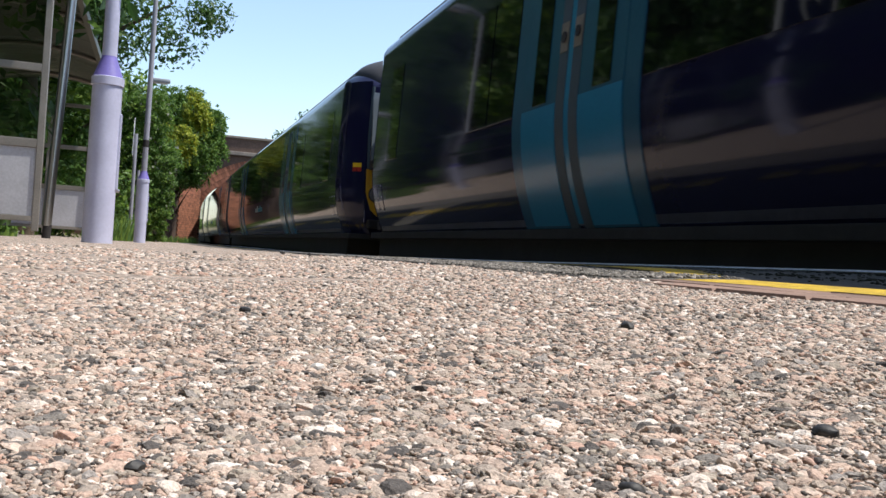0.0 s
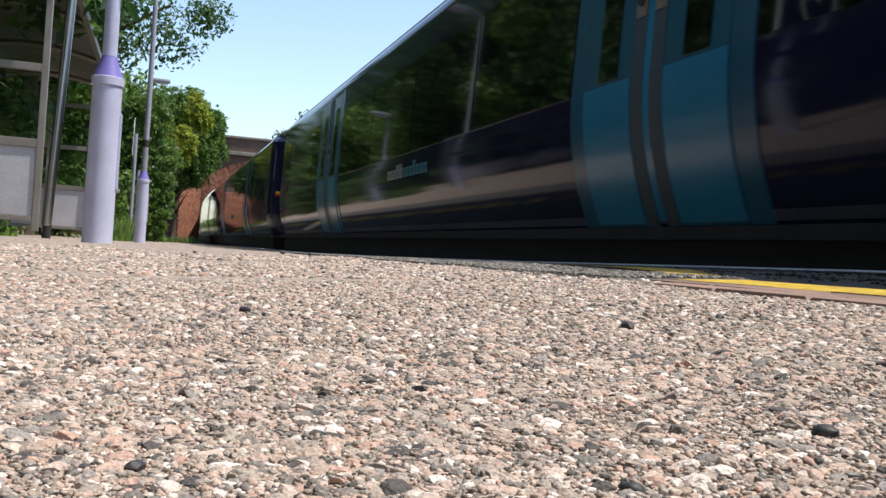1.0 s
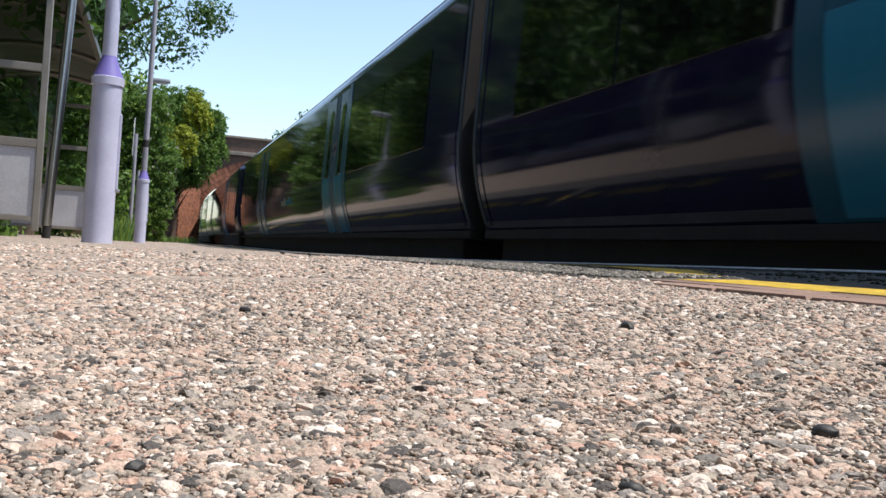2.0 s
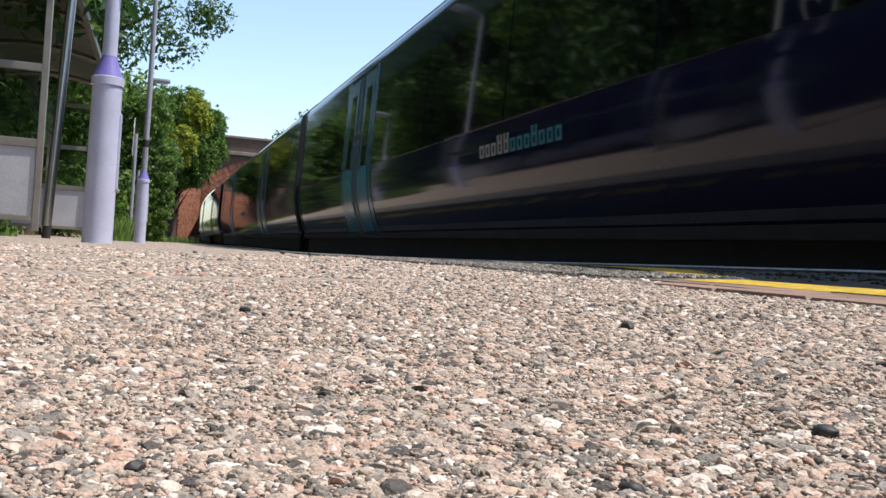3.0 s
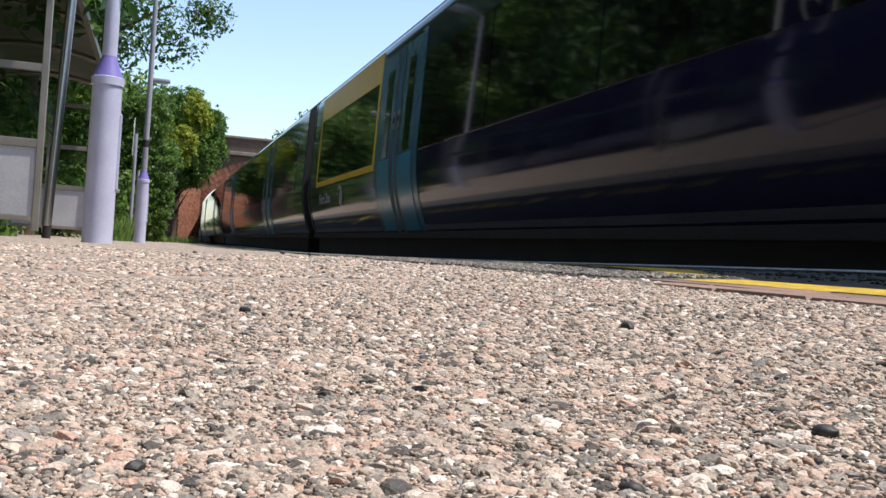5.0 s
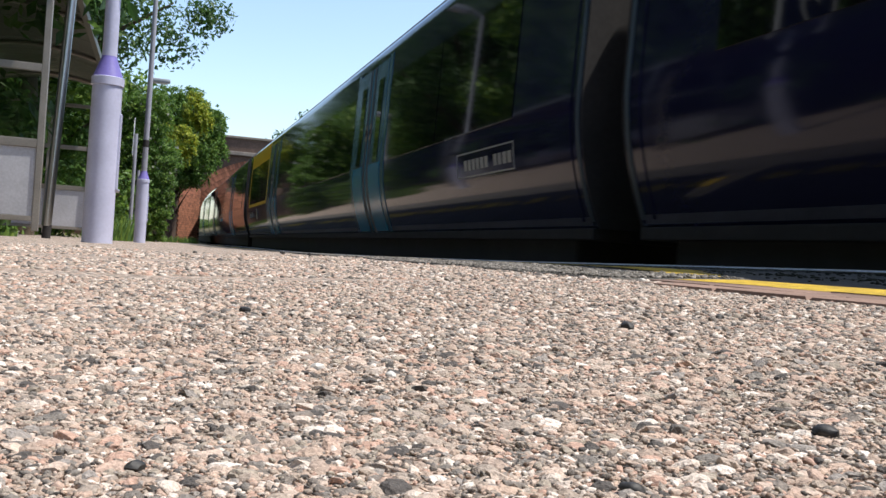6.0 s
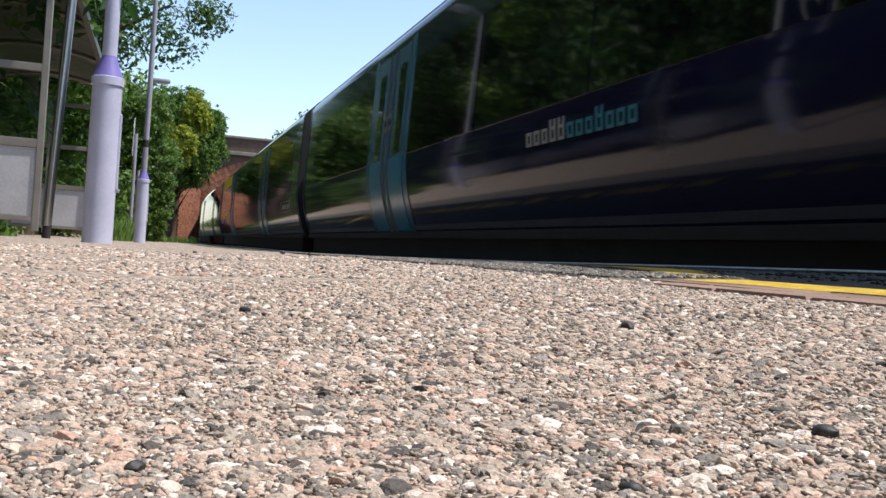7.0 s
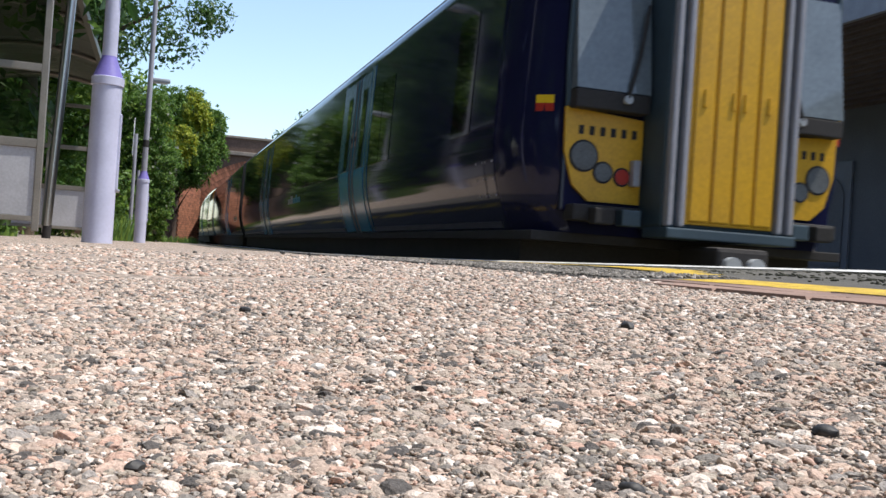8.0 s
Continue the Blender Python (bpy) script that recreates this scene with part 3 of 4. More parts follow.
NAVY = "dark navy railway carriage with teal sliding doors, moving"
add_car(-71.45, 19.6, (-76.0, -66.9), NAVY)
add_car(-51.35, 19.6, (-56.0, -46.9), NAVY)
add_car(-31.15, 19.8, (-35.8, -26.7), "dark navy driving carriage coupled by its yellow end", cab=-1)
add_car(-10.15, 19.8, (-14.55, -5.74), "dark navy driving carriage with white lettering blocks", cab=1)
add_car(9.85, 19.6, (4.56, 14.41), "dark navy middle carriage with teal sliding doors")
add_car(30.025, 19.85, (25.47, 34.40), "dark navy carriage with a yellow first class stripe", first=True, logo=False, plate=(30.025 - 38.93, 30.025 - 37.72))
add_car(50.65, 20.4, (46.0, 55.40), "dark navy driving carriage with a yellow tail end", cab=-1)


def run(t):
    return -9.639 + 7.6646 * t + 0.5 * 0.4625 * t * t


def car_pose(t, pos):
    y = run(t) - pos
    a, b = y - 7.0, y + 7.0
    xa, xb = lateral(a), lateral(b)
    return pose(D0 + HALF + (xa + xb) / 2, y, GRADE * y, -math.degrees(math.atan(-GRADE)), 0, -math.degrees(math.atan2(xb - xa, 14.0)))


def motions():
    for c, pos in CARS:
        walk(c, [(i * 0.25, car_pose(i * 0.25, pos)) for i in range(33)])
    walk(ROAD_CAR, [(i * 1.0, pose(4.35 + 4.9 * (i - 1.5), 44.9, 3.602)) for i in range(9)])


# ---- lamp columns ----
def lamp_column(x, y, label, height=4.6, k=1.0, arm=0.30, shaft=None):
    """A column with a thick base, a tapered collar, a slim shaft and a lantern; k scales its thickness and base."""
    z = platform_z(x, y)
    th = thing("lamp_column", pose(x, y, z), label, "lamp column", "lamp columns of the platform")

    def up(heights, radii, sides=32):
        return tube([(0, 0, h) for h in heights], [r * k for r in radii], sides)
    part("base", up((-0.02, 0.02, 1.026 * k), (0.098, 0.095, 0.093)), M_LILAC, th, "pale lilac grey base section", True)
    part("base_ring", up((1.022 * k, 1.024 * k, 1.074 * k, 1.078 * k), (0.094, 0.102, 0.102, 0.094)), M_LILAC, th, "", True)
    part("collar", up((1.076 * k, 1.095 * k, 1.20 * k, 1.215 * k), (0.094, 0.088, 0.05, 0.047)), M_VIOLET, th, "violet blue tapered collar", True)
    part("shaft", up((1.20 * k, 2.0, height), (0.047, 0.045, 0.036), 24), shaft or M_LILAC, th, "", True)
    part("access_door", box(0.06 * k, 0.104 * k, -0.03, 0.03, 0.35 * k, 0.85 * k, bevel=0.008), M_LILAC, th)
    part("lock_boss", tube([(0.07 * k, 0.05, 0.35), (0.115 * k, 0.05, 0.35)], 0.012, 10), M_STEEL, th)
    part("band", up((1.62 * k, 1.74 * k), (0.0485, 0.0485), 24), M_BLACK, th, "black band round the shaft", True)
    part("arm", tube([(0, 0, height - 0.04), (0.06, 0, height + 0.02), (arm, 0, height + 0.05)], [0.028, 0.024, 0.022], 12), M_GREYPOLE, th, "short bracket arm", True)
    hd = part("lamp_head", box(arm - 0.06, arm + 0.38, -0.09, 0.09, height + 0.01, height + 0.09, bevel=0.03), M_GREYTRIM, th, "pale grey lantern head", True)
    part("lens", box(arm, arm + 0.32, -0.06, 0.06, height - 0.012, height + 0.015, bevel=0.01), M_SIGN, hd, "", True)
    return th


lamp_column(-0.353, 6.33, "pale lilac lamp column with a violet collar")
lamp_column(-0.207, 14.3, "slim grey lamp column with a lilac base", 4.3, 0.88, shaft=M_GREYPOLE)
lamp_column(-0.315, 20.5, "slim grey lamp column among the trees", 3.42, 0.8, 0.05, M_GREYPOLE)


# ---- shelter ----
def shelter():
    y0, y1, xf, xb = 9.3, 17.3, -1.0, -2.7
    th = thing("waiting_shelter", pose(0, 0, 0), "glazed platform shelter with white panels and steel posts", "shelter")
    def end_wall(y, z0):
        # post, rails, white lower panel and glass
        for x in (xf - 0.07, (xf + xb) / 2, xb):
            part("frame_post", box(x - 0.03, x + 0.03, y - 0.03, y + 0.03, z0 + 0.06, z0 + 2.42, bevel=0.006), M_ALU, th)
        for x0, x1 in ((xb + 0.03, (xf + xb) / 2 - 0.03), ((xf + xb) / 2 + 0.03, xf - 0.10)):
            for z, hh in ((0.15, 0.05), (0.84, 0.08), (1.555, 0.07), (2.3, 0.06)):
                part("frame_rail", box(x0, x1, y - 0.028, y + 0.028, z0 + z, z0 + z + hh, bevel=0.006), M_ALU, th)
            part("lower_panel", box(x0 + 0.002, x1 - 0.002, y - 0.012, y + 0.012, z0 + 0.202, z0 + 0.838, bevel=0.003), M_PANEL, th, "dusty white lower panel")
            for z, z2 in ((0.922, 1.553), (1.627, 2.298)):
                g = part("glass_pane", box(x0 + 0.002, x1 - 0.002, y - 0.004, y + 0.004, z0 + z, z0 + z2), M_GLASS, th, "clear shelter glass")
                g.visible_shadow = False
    za, zb = platform_z(-1, y0), platform_z(-1, y1)
    end_wall(y0, za)
    end_wall(y1, zb)
    n = 6
    for i in range(n):
        a, b = y0 + 0.06 + (y1 - y0 - 0.12) * i / n, y0 + 0.06 + (y1 - y0 - 0.12) * (i + 1) / n
        z0 = platform_z(xb, (a + b) / 2)
        part("frame_post", box(xb - 0.03, xb + 0.03, b - 0.06, b, z0, z0 + 2.35, bevel=0.006), M_ALU, th)
        part("back_panel", box(xb - 0.012, xb + 0.012, a + 0.002, b - 0.062, z0 + 0.12, z0 + 0.8, bevel=0.003), M_PANEL, th, "dusty white lower panel")
        part("frame_rail", box(xb - 0.028, xb + 0.028, a + 0.002, b - 0.062, z0 + 0.802, z0 + 0.87, bevel=0.006), M_ALU, th)
        g = part("glass_pane", box(xb - 0.004, xb + 0.004, a + 0.002, b - 0.062, z0 + 0.872, z0 + 2.3), M_GLASS, th, "clear shelter glass")
        g.visible_shadow = False
    # front posts of steel, each on a dark foot, 
    for y in (y0 + 0.1, y1 - 0.1):
        z0 = platform_z(xf, y)
        p = part("steel_post", tube([(xf + 0.02, y, z0 + 0.12), (xf + 0.12, y, z0 + 2.66)], 0.043, 28), M_STEEL, th, "polished steel post", True)
        part("post_foot", tube([(xf + 0.02, y, z0 - 0.02), (xf + 0.026, y, z0 + 0.13)], 0.04, 20), M_BLACK, p, "dark post foot", True)
    # gently arched roof of boards laid across it, carried by an eave beam
    z0 = platform_z(-1, 13)
    xe, ze = -0.93, z0 + 2.70
    pts = [(xe - 1.95 * u, ze + 0.16 * math.sin(math.pi * u) - 0.02) for u in np.linspace(0, 1, 13)]
    yy = y0 - 0.35
    while yy < y1 + 0.2:
        out = pts + [(p[0], p[1] + 0.03) for p in pts[::-1]]
        part("roof_board", add_prism(bmesh.new(), out, "y", yy, yy + 0.425), M_SHROOF, th, "curved grey roof board")
        yy += 0.45
    part("eave_beam", box(xe - 0.035, xe + 0.035, y0 - 0.36, y1 + 0.3, ze - 0.12, ze - 0.024, bevel=0.008), M_SHROOF, th, "dark grey eave beam")
    part("eave_beam", box(xe - 1.985, xe - 1.915, y0 - 0.36, y1 + 0.3, ze - 0.12, ze - 0.024, bevel=0.008), M_SHROOF, th, "dark grey eave beam")
    for y in (y0, y0 + (y1 - y0) / 3, y0 + 2 * (y1 - y0) / 3, y1):
        rib = bmesh.new()
        add_tube(rib, [(p[0], y, p[1] - 0.035) for p in pts], [0.03] * len(pts), 10)
        part("roof_rib", rib, M_ALU, th, "curved roof rib", True)
    part("bench", box(xb + 0.12, xb + 0.5, y0 + 1.2, y1 - 1.2, z0 + 0.42, z0 + 0.47, bevel=0.01), M_STEEL, th, "steel bench")
    for y in (y0 + 1.4, (y0 + y1) / 2, y1 - 1.4):
        part("bench_leg", box(xb + 0.25, xb + 0.31, y - 0.03, y + 0.03, z0 - 0.03, z0 + 0.42, bevel=0.005), M_STEEL, th)
    return th


shelter()


# ---- signs and posts at the back of the platform ----
def column_sign(x, y):
    """A small double-sided sign held out from the lamp column's shaft by two straps."""
    z = platform_z(x, y)
    th = thing("platform_sign", pose(x, y, z), "dark platform number sign clamped to a lamp column", "sign")
    b = part("board", box(-0.24, 0.24, -0.085, -0.06, 2.15, 2.75, bevel=0.005), M_SIGNBLUE, th, "dark sign board")
    for dx in (-0.26, 0.26):
        part("strap", box(dx - 0.018, dx + 0.018, -0.095, -0.05, 2.0, 3.3, bevel=0.006), M_SIGN, th, "white sign upright")
    for h in (2.25, 2.65, 3.2):
        part("clamp", box(-0.25, 0.25, -0.058, -0.035, h - 0.02, h + 0.02, bevel=0.004), M_STEEL, th, "steel clamp bar")
    cu = bpy.data.curves.new("figure", "FONT")
    cu.body, cu.size, cu.extrude, cu.align_x = "2", 0.5, 0.003, "CENTER"
    t = new("figure", cu)
    me = bpy.data.meshes.new_from_object(t.evaluated_get(bpy.context.evaluated_depsgraph_get()))
    bpy.data.objects.remove(t)
    me.materials.clear()
    me.materials.append(M_SIGN)
    t = new("figure", me)
    t.parent = b
    t["label"] = "white figure 2"
    t.matrix_local = Matrix(((1, 0, 0, 0), (0, 0, -1, -0.09), (0, 1, 0, 2.27), (0, 0, 0, 1)))
    return th


column_sign(-0.353, 6.33)


def trackside_sign(x, y):
    z = platform_z(x, y)
    th = thing("sign_post", pose(x, y, z), "slim weathered post with an edge-on plate", "sign post")
    part("post", tube([(0, 0, -0.03), (0, 0, 2.4)], 0.04, 14), M_GREYPOLE, th, "", True)
    part("post", tube([(0.1, 0.12, -0.03), (0.1, 0.12, 1.6)], 0.03, 14), M_GREYPOLE, th, "", True)
    part("plate", add_prism(bmesh.new(), [(-0.3, 1.9), (0.3, 1.9), (0.22, 2.5), (0, 2.75), (-0.22, 2.5)], "x", -0.055, -0.04), M_GREYTRIM, th, "grey plate seen nearly edge-on")
    return th


trackside_sign(-0.53, 21.5)


# ---- bridge ----
def bridge():
    yb, deep = 43.0, 3.9
    x0, span, spring, rise, top, floor = 1.93, 8.8, 1.2, 2.15, 4.78, -1.05
    th = thing("brick_bridge", pose(0, 0, 0), "weathered red brick road bridge with one low arch", "bridge")
    th["kind"] = "structure"
    arch = [(x0 + span / 2 - span / 2 * math.cos(a), spring + rise * math.sin(a)) for a in np.linspace(0, math.pi, 41)]
    for side, xa, xb in (("left", -60.0, x0), ("right", x0 + span, 60.0)):
        bm = bmesh.new()
        add_box(bm, xa, xb, yb, yb + deep, floor, spring)
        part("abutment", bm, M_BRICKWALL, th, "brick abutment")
    bm = bmesh.new()
    add_box(bm, -60.0, x0, yb, yb + deep, spring, 3.60)
    add_box(bm, x0 + span, 60.0, yb, yb + deep, spring, 3.60)
    for p, q in zip(arch, arch[1:]):
        add_prism(bm, [p, q, (q[0], 3.60), (p[0], 3.60)], "y", yb, yb + deep)
    part("spandrel", bm, M_BRICKWALL, th, "brick spandrel over the arch, shade in its dark colour")
    part("string_course", box(-60.0, 60.0, yb - 0.14, yb + 0.018, 3.88, 4.06, bevel=0.03), M_COPSTONE, th, "projecting stone string course")
    for y in (yb, yb + deep - 0.4):
        part("parapet", box(-60.0, 60.0, y + 0.02, y + 0.38, 3.602, top - 0.12), M_BRICKWALL, th, "brick parapet")
        part("parapet_coping", box(-60.0, 60.0, y - 0.05, y + 0.45, top - 0.118, top, bevel=0.03), M_COPSTONE, th, "stone parapet coping")
    # ring of arch bricks, three rows
    me = mesh_of("voussoir", [(a, b, c) for a in (-0.055, 0.055) for b in (-0.03, 0.1) for c in (-0.105, 0.105)], [(0, 1, 3, 2), (4, 6, 7, 5), (0, 4, 5, 1), (2, 3, 7, 6), (0, 2, 6, 4), (1, 5, 7, 3)], M_BRICK)
    for row in range(3):
        nn = 96
        for i in range(nn):
            a = math.pi * (i + 0.5) / nn
            if a > 2.2:
                continue
            ex, ez = -math.cos(a), math.sin(a)
            nx, nz = Vector((ex / (span / 2), ez / rise)).normalized()
            o = new("voussoir", me)
            o.parent = th
            d = 0.11 + row * 0.225
            o.matrix_world = pose(x0 + span / 2 + span / 2 * ex + nx * d, yb, spring + rise * ez + nz * d, 0, math.degrees(math.atan2(nx, nz)), 0)
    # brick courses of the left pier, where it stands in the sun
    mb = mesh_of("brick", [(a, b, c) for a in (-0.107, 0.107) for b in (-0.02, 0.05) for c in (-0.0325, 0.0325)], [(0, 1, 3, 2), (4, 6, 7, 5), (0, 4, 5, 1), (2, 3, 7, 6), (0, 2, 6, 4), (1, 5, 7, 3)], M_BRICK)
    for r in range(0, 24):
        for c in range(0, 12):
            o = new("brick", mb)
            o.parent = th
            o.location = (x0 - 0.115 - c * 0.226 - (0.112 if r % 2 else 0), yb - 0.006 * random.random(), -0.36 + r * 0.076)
    return th


bridge()


# ---- opposite platform and its building ----
def opposite_side():
    fx = lambda y: edge_x(y) + 6.9
    strip_sheet("platform_opposite", lambda y: [fx(y), fx(y) + 0.02, fx(y) + 2, 40], [-60, -30, -10, 0, 10, 20, 30, 42.5], lambda x, y: (-1.0 if x <= fx(y) + 0.001 else -0.02 + GRADE * y), M_TAR, "grey surfaced platform across the tracks", "platform")
    th = thing("station_building", pose(0, 0, 0), "long low grey station building with panelled doors", "building")
    x = 12.4
    bm = bmesh.new()
    add_box(bm, x, x + 5, -30, 17, -0.1, 5.2)
    part("wall", bm, M_WALL_FAR, th, "grey painted wall")
    part("roof", add_prism(bmesh.new(), [(x - 0.3, 5.2), (x + 5.3, 5.2), (x + 2.5, 6.9)], "y", -30.4, 17.4), M_ROOF, th, "grey slate roof")
    for y in range(-28, 17, 3):
        d = part("door", box(x - 0.06, x - 0.002, y, y + 1.1, 0.0, 2.3, bevel=0.012), M_DOORGREY, th, "blue grey panelled door")
        arch = [(y + 0.15, 0.3), (y + 0.95, 0.3)] + [(y + 0.55 + 0.4 * math.cos(a), 1.6 + 0.4 * math.sin(a)) for a in np.linspace(0, math.pi, 13)]
        part("door_panel", add_prism(bmesh.new(), arch, "x", x - 0.085, x - 0.061), M_WALL_FAR, d, "arched door panel")
    cn = thing("platform_canopy", pose(0, 0, 0), "boarded brown canopy along the opposite platform", "canopy")
    for i in range(16):
        xa = 9.7 + i * 0.17
        part("canopy_board", box(xa, xa + 0.162, -30, 17, 4.05 - i * 0.05, 4.1 - i * 0.05), M_CANOPY, cn)
    part("fascia", box(9.62, 9.695, -30, 17, 3.9, 4.25, bevel=0.01), M_GREYPOLE, cn, "grey canopy fascia")
    for y in range(-27, 17, 6):
        part("canopy_post", tube([(10.6, y, -0.1), (10.6, y, 3.86)], 0.07, 14), M_WALL_FAR, cn, "cast iron post", True)


opposite_side()


# ---- trees and shrubs ----
def leaf_cloud(bm_data, centre, radius, count, size, rng, flat=0.8):
    """Leaves scattered through a ragged clump, denser towards its skin."""
    verts, faces = bm_data
    for _ in range(count):
        d = Vector((rng.gauss(0, 1), rng.gauss(0, 1), rng.gauss(0, 1))).normalized() * radius * (rng.random() ** 0.45)
        p = Vector(centre) + Vector((d.x, d.y, d.z * flat))
        n = (d.normalized() + Vector((rng.gauss(0, 0.6), rng.gauss(0, 0.6), rng.gauss(0, 0.6) + 0.3))).normalized()
        a = n.orthogonal().normalized()
        a = (a * math.cos(rng.random() * 6.28) + n.cross(a) * math.sin(rng.random() * 6.28)).normalized()
        b = n.cross(a)
        s = size * rng.uniform(0.6, 1.35)
        i = len(verts)
        verts += [p - a * s, p - b * s * 0.45 + n * s * 0.12, p + a * s, p + b * s * 0.45 + n * s * 0.12]
        faces.append((i, i + 1, i + 2, i + 3))


def tree(x, y, z, height, spread, seed, label, leaf, leaves=9000, size=0.07, low=0.25, category="tree", blossom=0):
    rng = random.Random(seed)
    name = "tree" if category == "tree" else "shrub"
    th = thing(name, pose(x, y, z), label, category)
    trunk = bmesh.new()
    lean = (rng.uniform(-0.06, 0.06), rng.uniform(-0.06, 0.06))
    spine = [(lean[0] * h * height + 0.05 * math.sin(h * 7), lean[1] * h * height, h * height * 0.8 - 0.1) for h in np.linspace(0, 1, 7)]
    r0 = 0.028 * height
    add_tube(trunk, spine, [r0 * (1.15 - u) for u in np.linspace(0, 0.95, 7)], 12)
    data = ([], [])
    n_limbs = 16 if category == "tree" else 11
    per = leaves // (n_limbs * 5)
    for i in range(n_limbs):
        h = low + (1 - low) * (i + rng.random() * 0.6) / n_limbs
        a = i * 2.4 + rng.uniform(-0.5, 0.5)
        k = int(min(5, h * 6 * 0.8))
        base = Vector(spine[k])
        reach = spread * (0.55 + 0.6 * math.sin(math.pi * min(1, 0.25 + h * 0.72))) * rng.uniform(0.65, 1.1)
        tip = base + Vector((math.cos(a) * reach, math.sin(a) * reach, height * (0.04 + 0.16 * rng.random())))
        tip.z = min(max(tip.z, height * h * 0.9), height)
        mid = base.lerp(tip, 0.5) + Vector((0, 0, -0.04 * height * rng.random()))
        add_tube(trunk, [base, mid, tip], [r0 * 0.42, r0 * 0.25, r0 * 0.06], 7)
        for j in range(5):
            c = base.lerp(tip, 0.35 + 0.17 * j) + Vector((rng.gauss(0, 1), rng.gauss(0, 1), rng.gauss(0, 0.7))) * spread * 0.13
            leaf_cloud(data, c, spread * rng.uniform(0.17, 0.33), per, size, rng)
    part("trunk", trunk, M_BARK, th, "grey brown trunk and limbs", True)
    crown = new("crown", mesh_of("crown", data[0], data[1], leaf))
    crown.parent = th
    crown["label"] = "crown of many small leaves"
    if blossom:
        bd = ([], [])
        for i in range(blossom):
            p = data[0][rng.randrange(len(data[0]))]
            leaf_cloud(bd, p, 0.07, 7, 0.035, rng)
        b = new("blossom", mesh_of("blossom", bd[0], bd[1], M_BLOSSOM))
        b.parent = th
        b["label"] = "small pale blossom"
    return th


def bush(x, y, z, lumps, seed, label, leaf, leaves, size, blossom, droop=0.3):
    """A dense shrub: ragged lumps of leaves on arching stems, with drooping sprays at their rims."""
    rng = random.Random(seed)
    th = thing("shrub", pose(x, y, z), label, "shrub")
    stems, data, bd = bmesh.new(), ([], []), ([], [])
    total = sum(r * r for *_, r in lumps)
    for lx, ly, lz, r in lumps:
        tip = Vector((lx, ly, lz))
        mid = Vector((lx * 0.4 + rng.gauss(0, 0.1), ly * 0.35, lz * 0.6))
        add_tube(stems, [(0, 0, -0.15), mid, tip], [0.05, 0.032, 0.012], 8)
        share = leaves * r * r / total
        clumps = int(60 + 110 * r)
        for _ in range(clumps):
            d = Vector((rng.gauss(0, 1), rng.gauss(0, 1), rng.gauss(0, 1))).normalized()
            c = tip + Vector((d.x, d.y, d.z * 1.15)) * r * rng.uniform(0.55, 1.08)
            leaf_cloud(data, c, r * rng.uniform(0.14, 0.30), int(share / clumps * 0.8), size, rng, 0.75)
            if rng.random() < 0.5:
                end = c + d * r * 0.25 + Vector((0, 0, -droop * r * rng.uniform(0.3, 0.9)))
                for k in range(3):
                    leaf_cloud(data, c.lerp(end, 0.4 + 0.3 * k), r * 0.08, int(share / clumps * 0.13) + 1, size, rng, 0.8)
    part("stem", stems, M_BARK, th, "grey brown stems", True)
    crown = new("crown", mesh_of("crown", data[0], data[1], leaf))
    crown.parent = th
    crown["label"] = "dense small leaves with drooping sprays"
    if blossom:
        for _ in range(blossom):
            leaf_cloud(bd, data[0][rng.randrange(len(data[0]))], 0.05, 7, 0.042, rng)
        b = new("blossom", mesh_of("blossom", bd[0], bd[1], M_BLOSSOM))
        b.parent = th
        b["label"] = "small pale blossom"
    return th


def bank_z(y):
    return platform_z(-3.8, y) - 0.1


tree(-2.9, 22.5, bank_z(22), 9.8, 3.4, 11, "tall dark green tree overhanging the platform", M_LEAF_DARK, 52000, 0.070, 0.64)
tree(-3.7, 27.0, bank_z(28), 8.4, 3.0, 23, "tall green tree behind the platform", M_LEAF, 22000, 0.10, 0.15)
tree(-4.6, 15.5, bank_z(15), 10.5, 3.2, 12, "tall dark green tree behind the shelter", M_LEAF_DARK, 24000, 0.11, 0.15)
bush(0.3, 40.4, -0.4, [(0.6, -1.9, 5.35, 0.95), (1.6, -1.9, 5.1, 0.62), (1.0, -1.9, 4.3, 1.05), (0.0, -1.7, 5.5, 0.85), (1.75, -1.9, 3.95, 0.55), (0.3, -1.9, 4.0, 0.95), (1.35, -2.0, 3.25, 0.5), (-0.9, -1.6, 4.9, 0.9), (1.72, -1.9, 4.7, 0.5), (1.78, -1.9, 5.2, 0.35), (0.75, -1.9, 3.1, 0.6), (1.2, -1.9, 2.85, 0.35), (0.1, -1.9, 2.9, 0.6)], 14, "bright green shrub hanging over the wing wall", M_LEAF, 52000, 0.058, 0, droop=0.5)
bush(0.2, 37.6, -0.3, [(0.66, -2.6, 3.75, 0.5), (0.95, -1.5, 5.2, 0.5), (0.1, -1.5, 4.1, 0.42), (1.3, -1.4, 4.75, 0.35)], 15, "yellow green flowering shrub beside the wing wall", M_LEAF_YELLOW, 15000, 0.055, 0, droop=0.5)
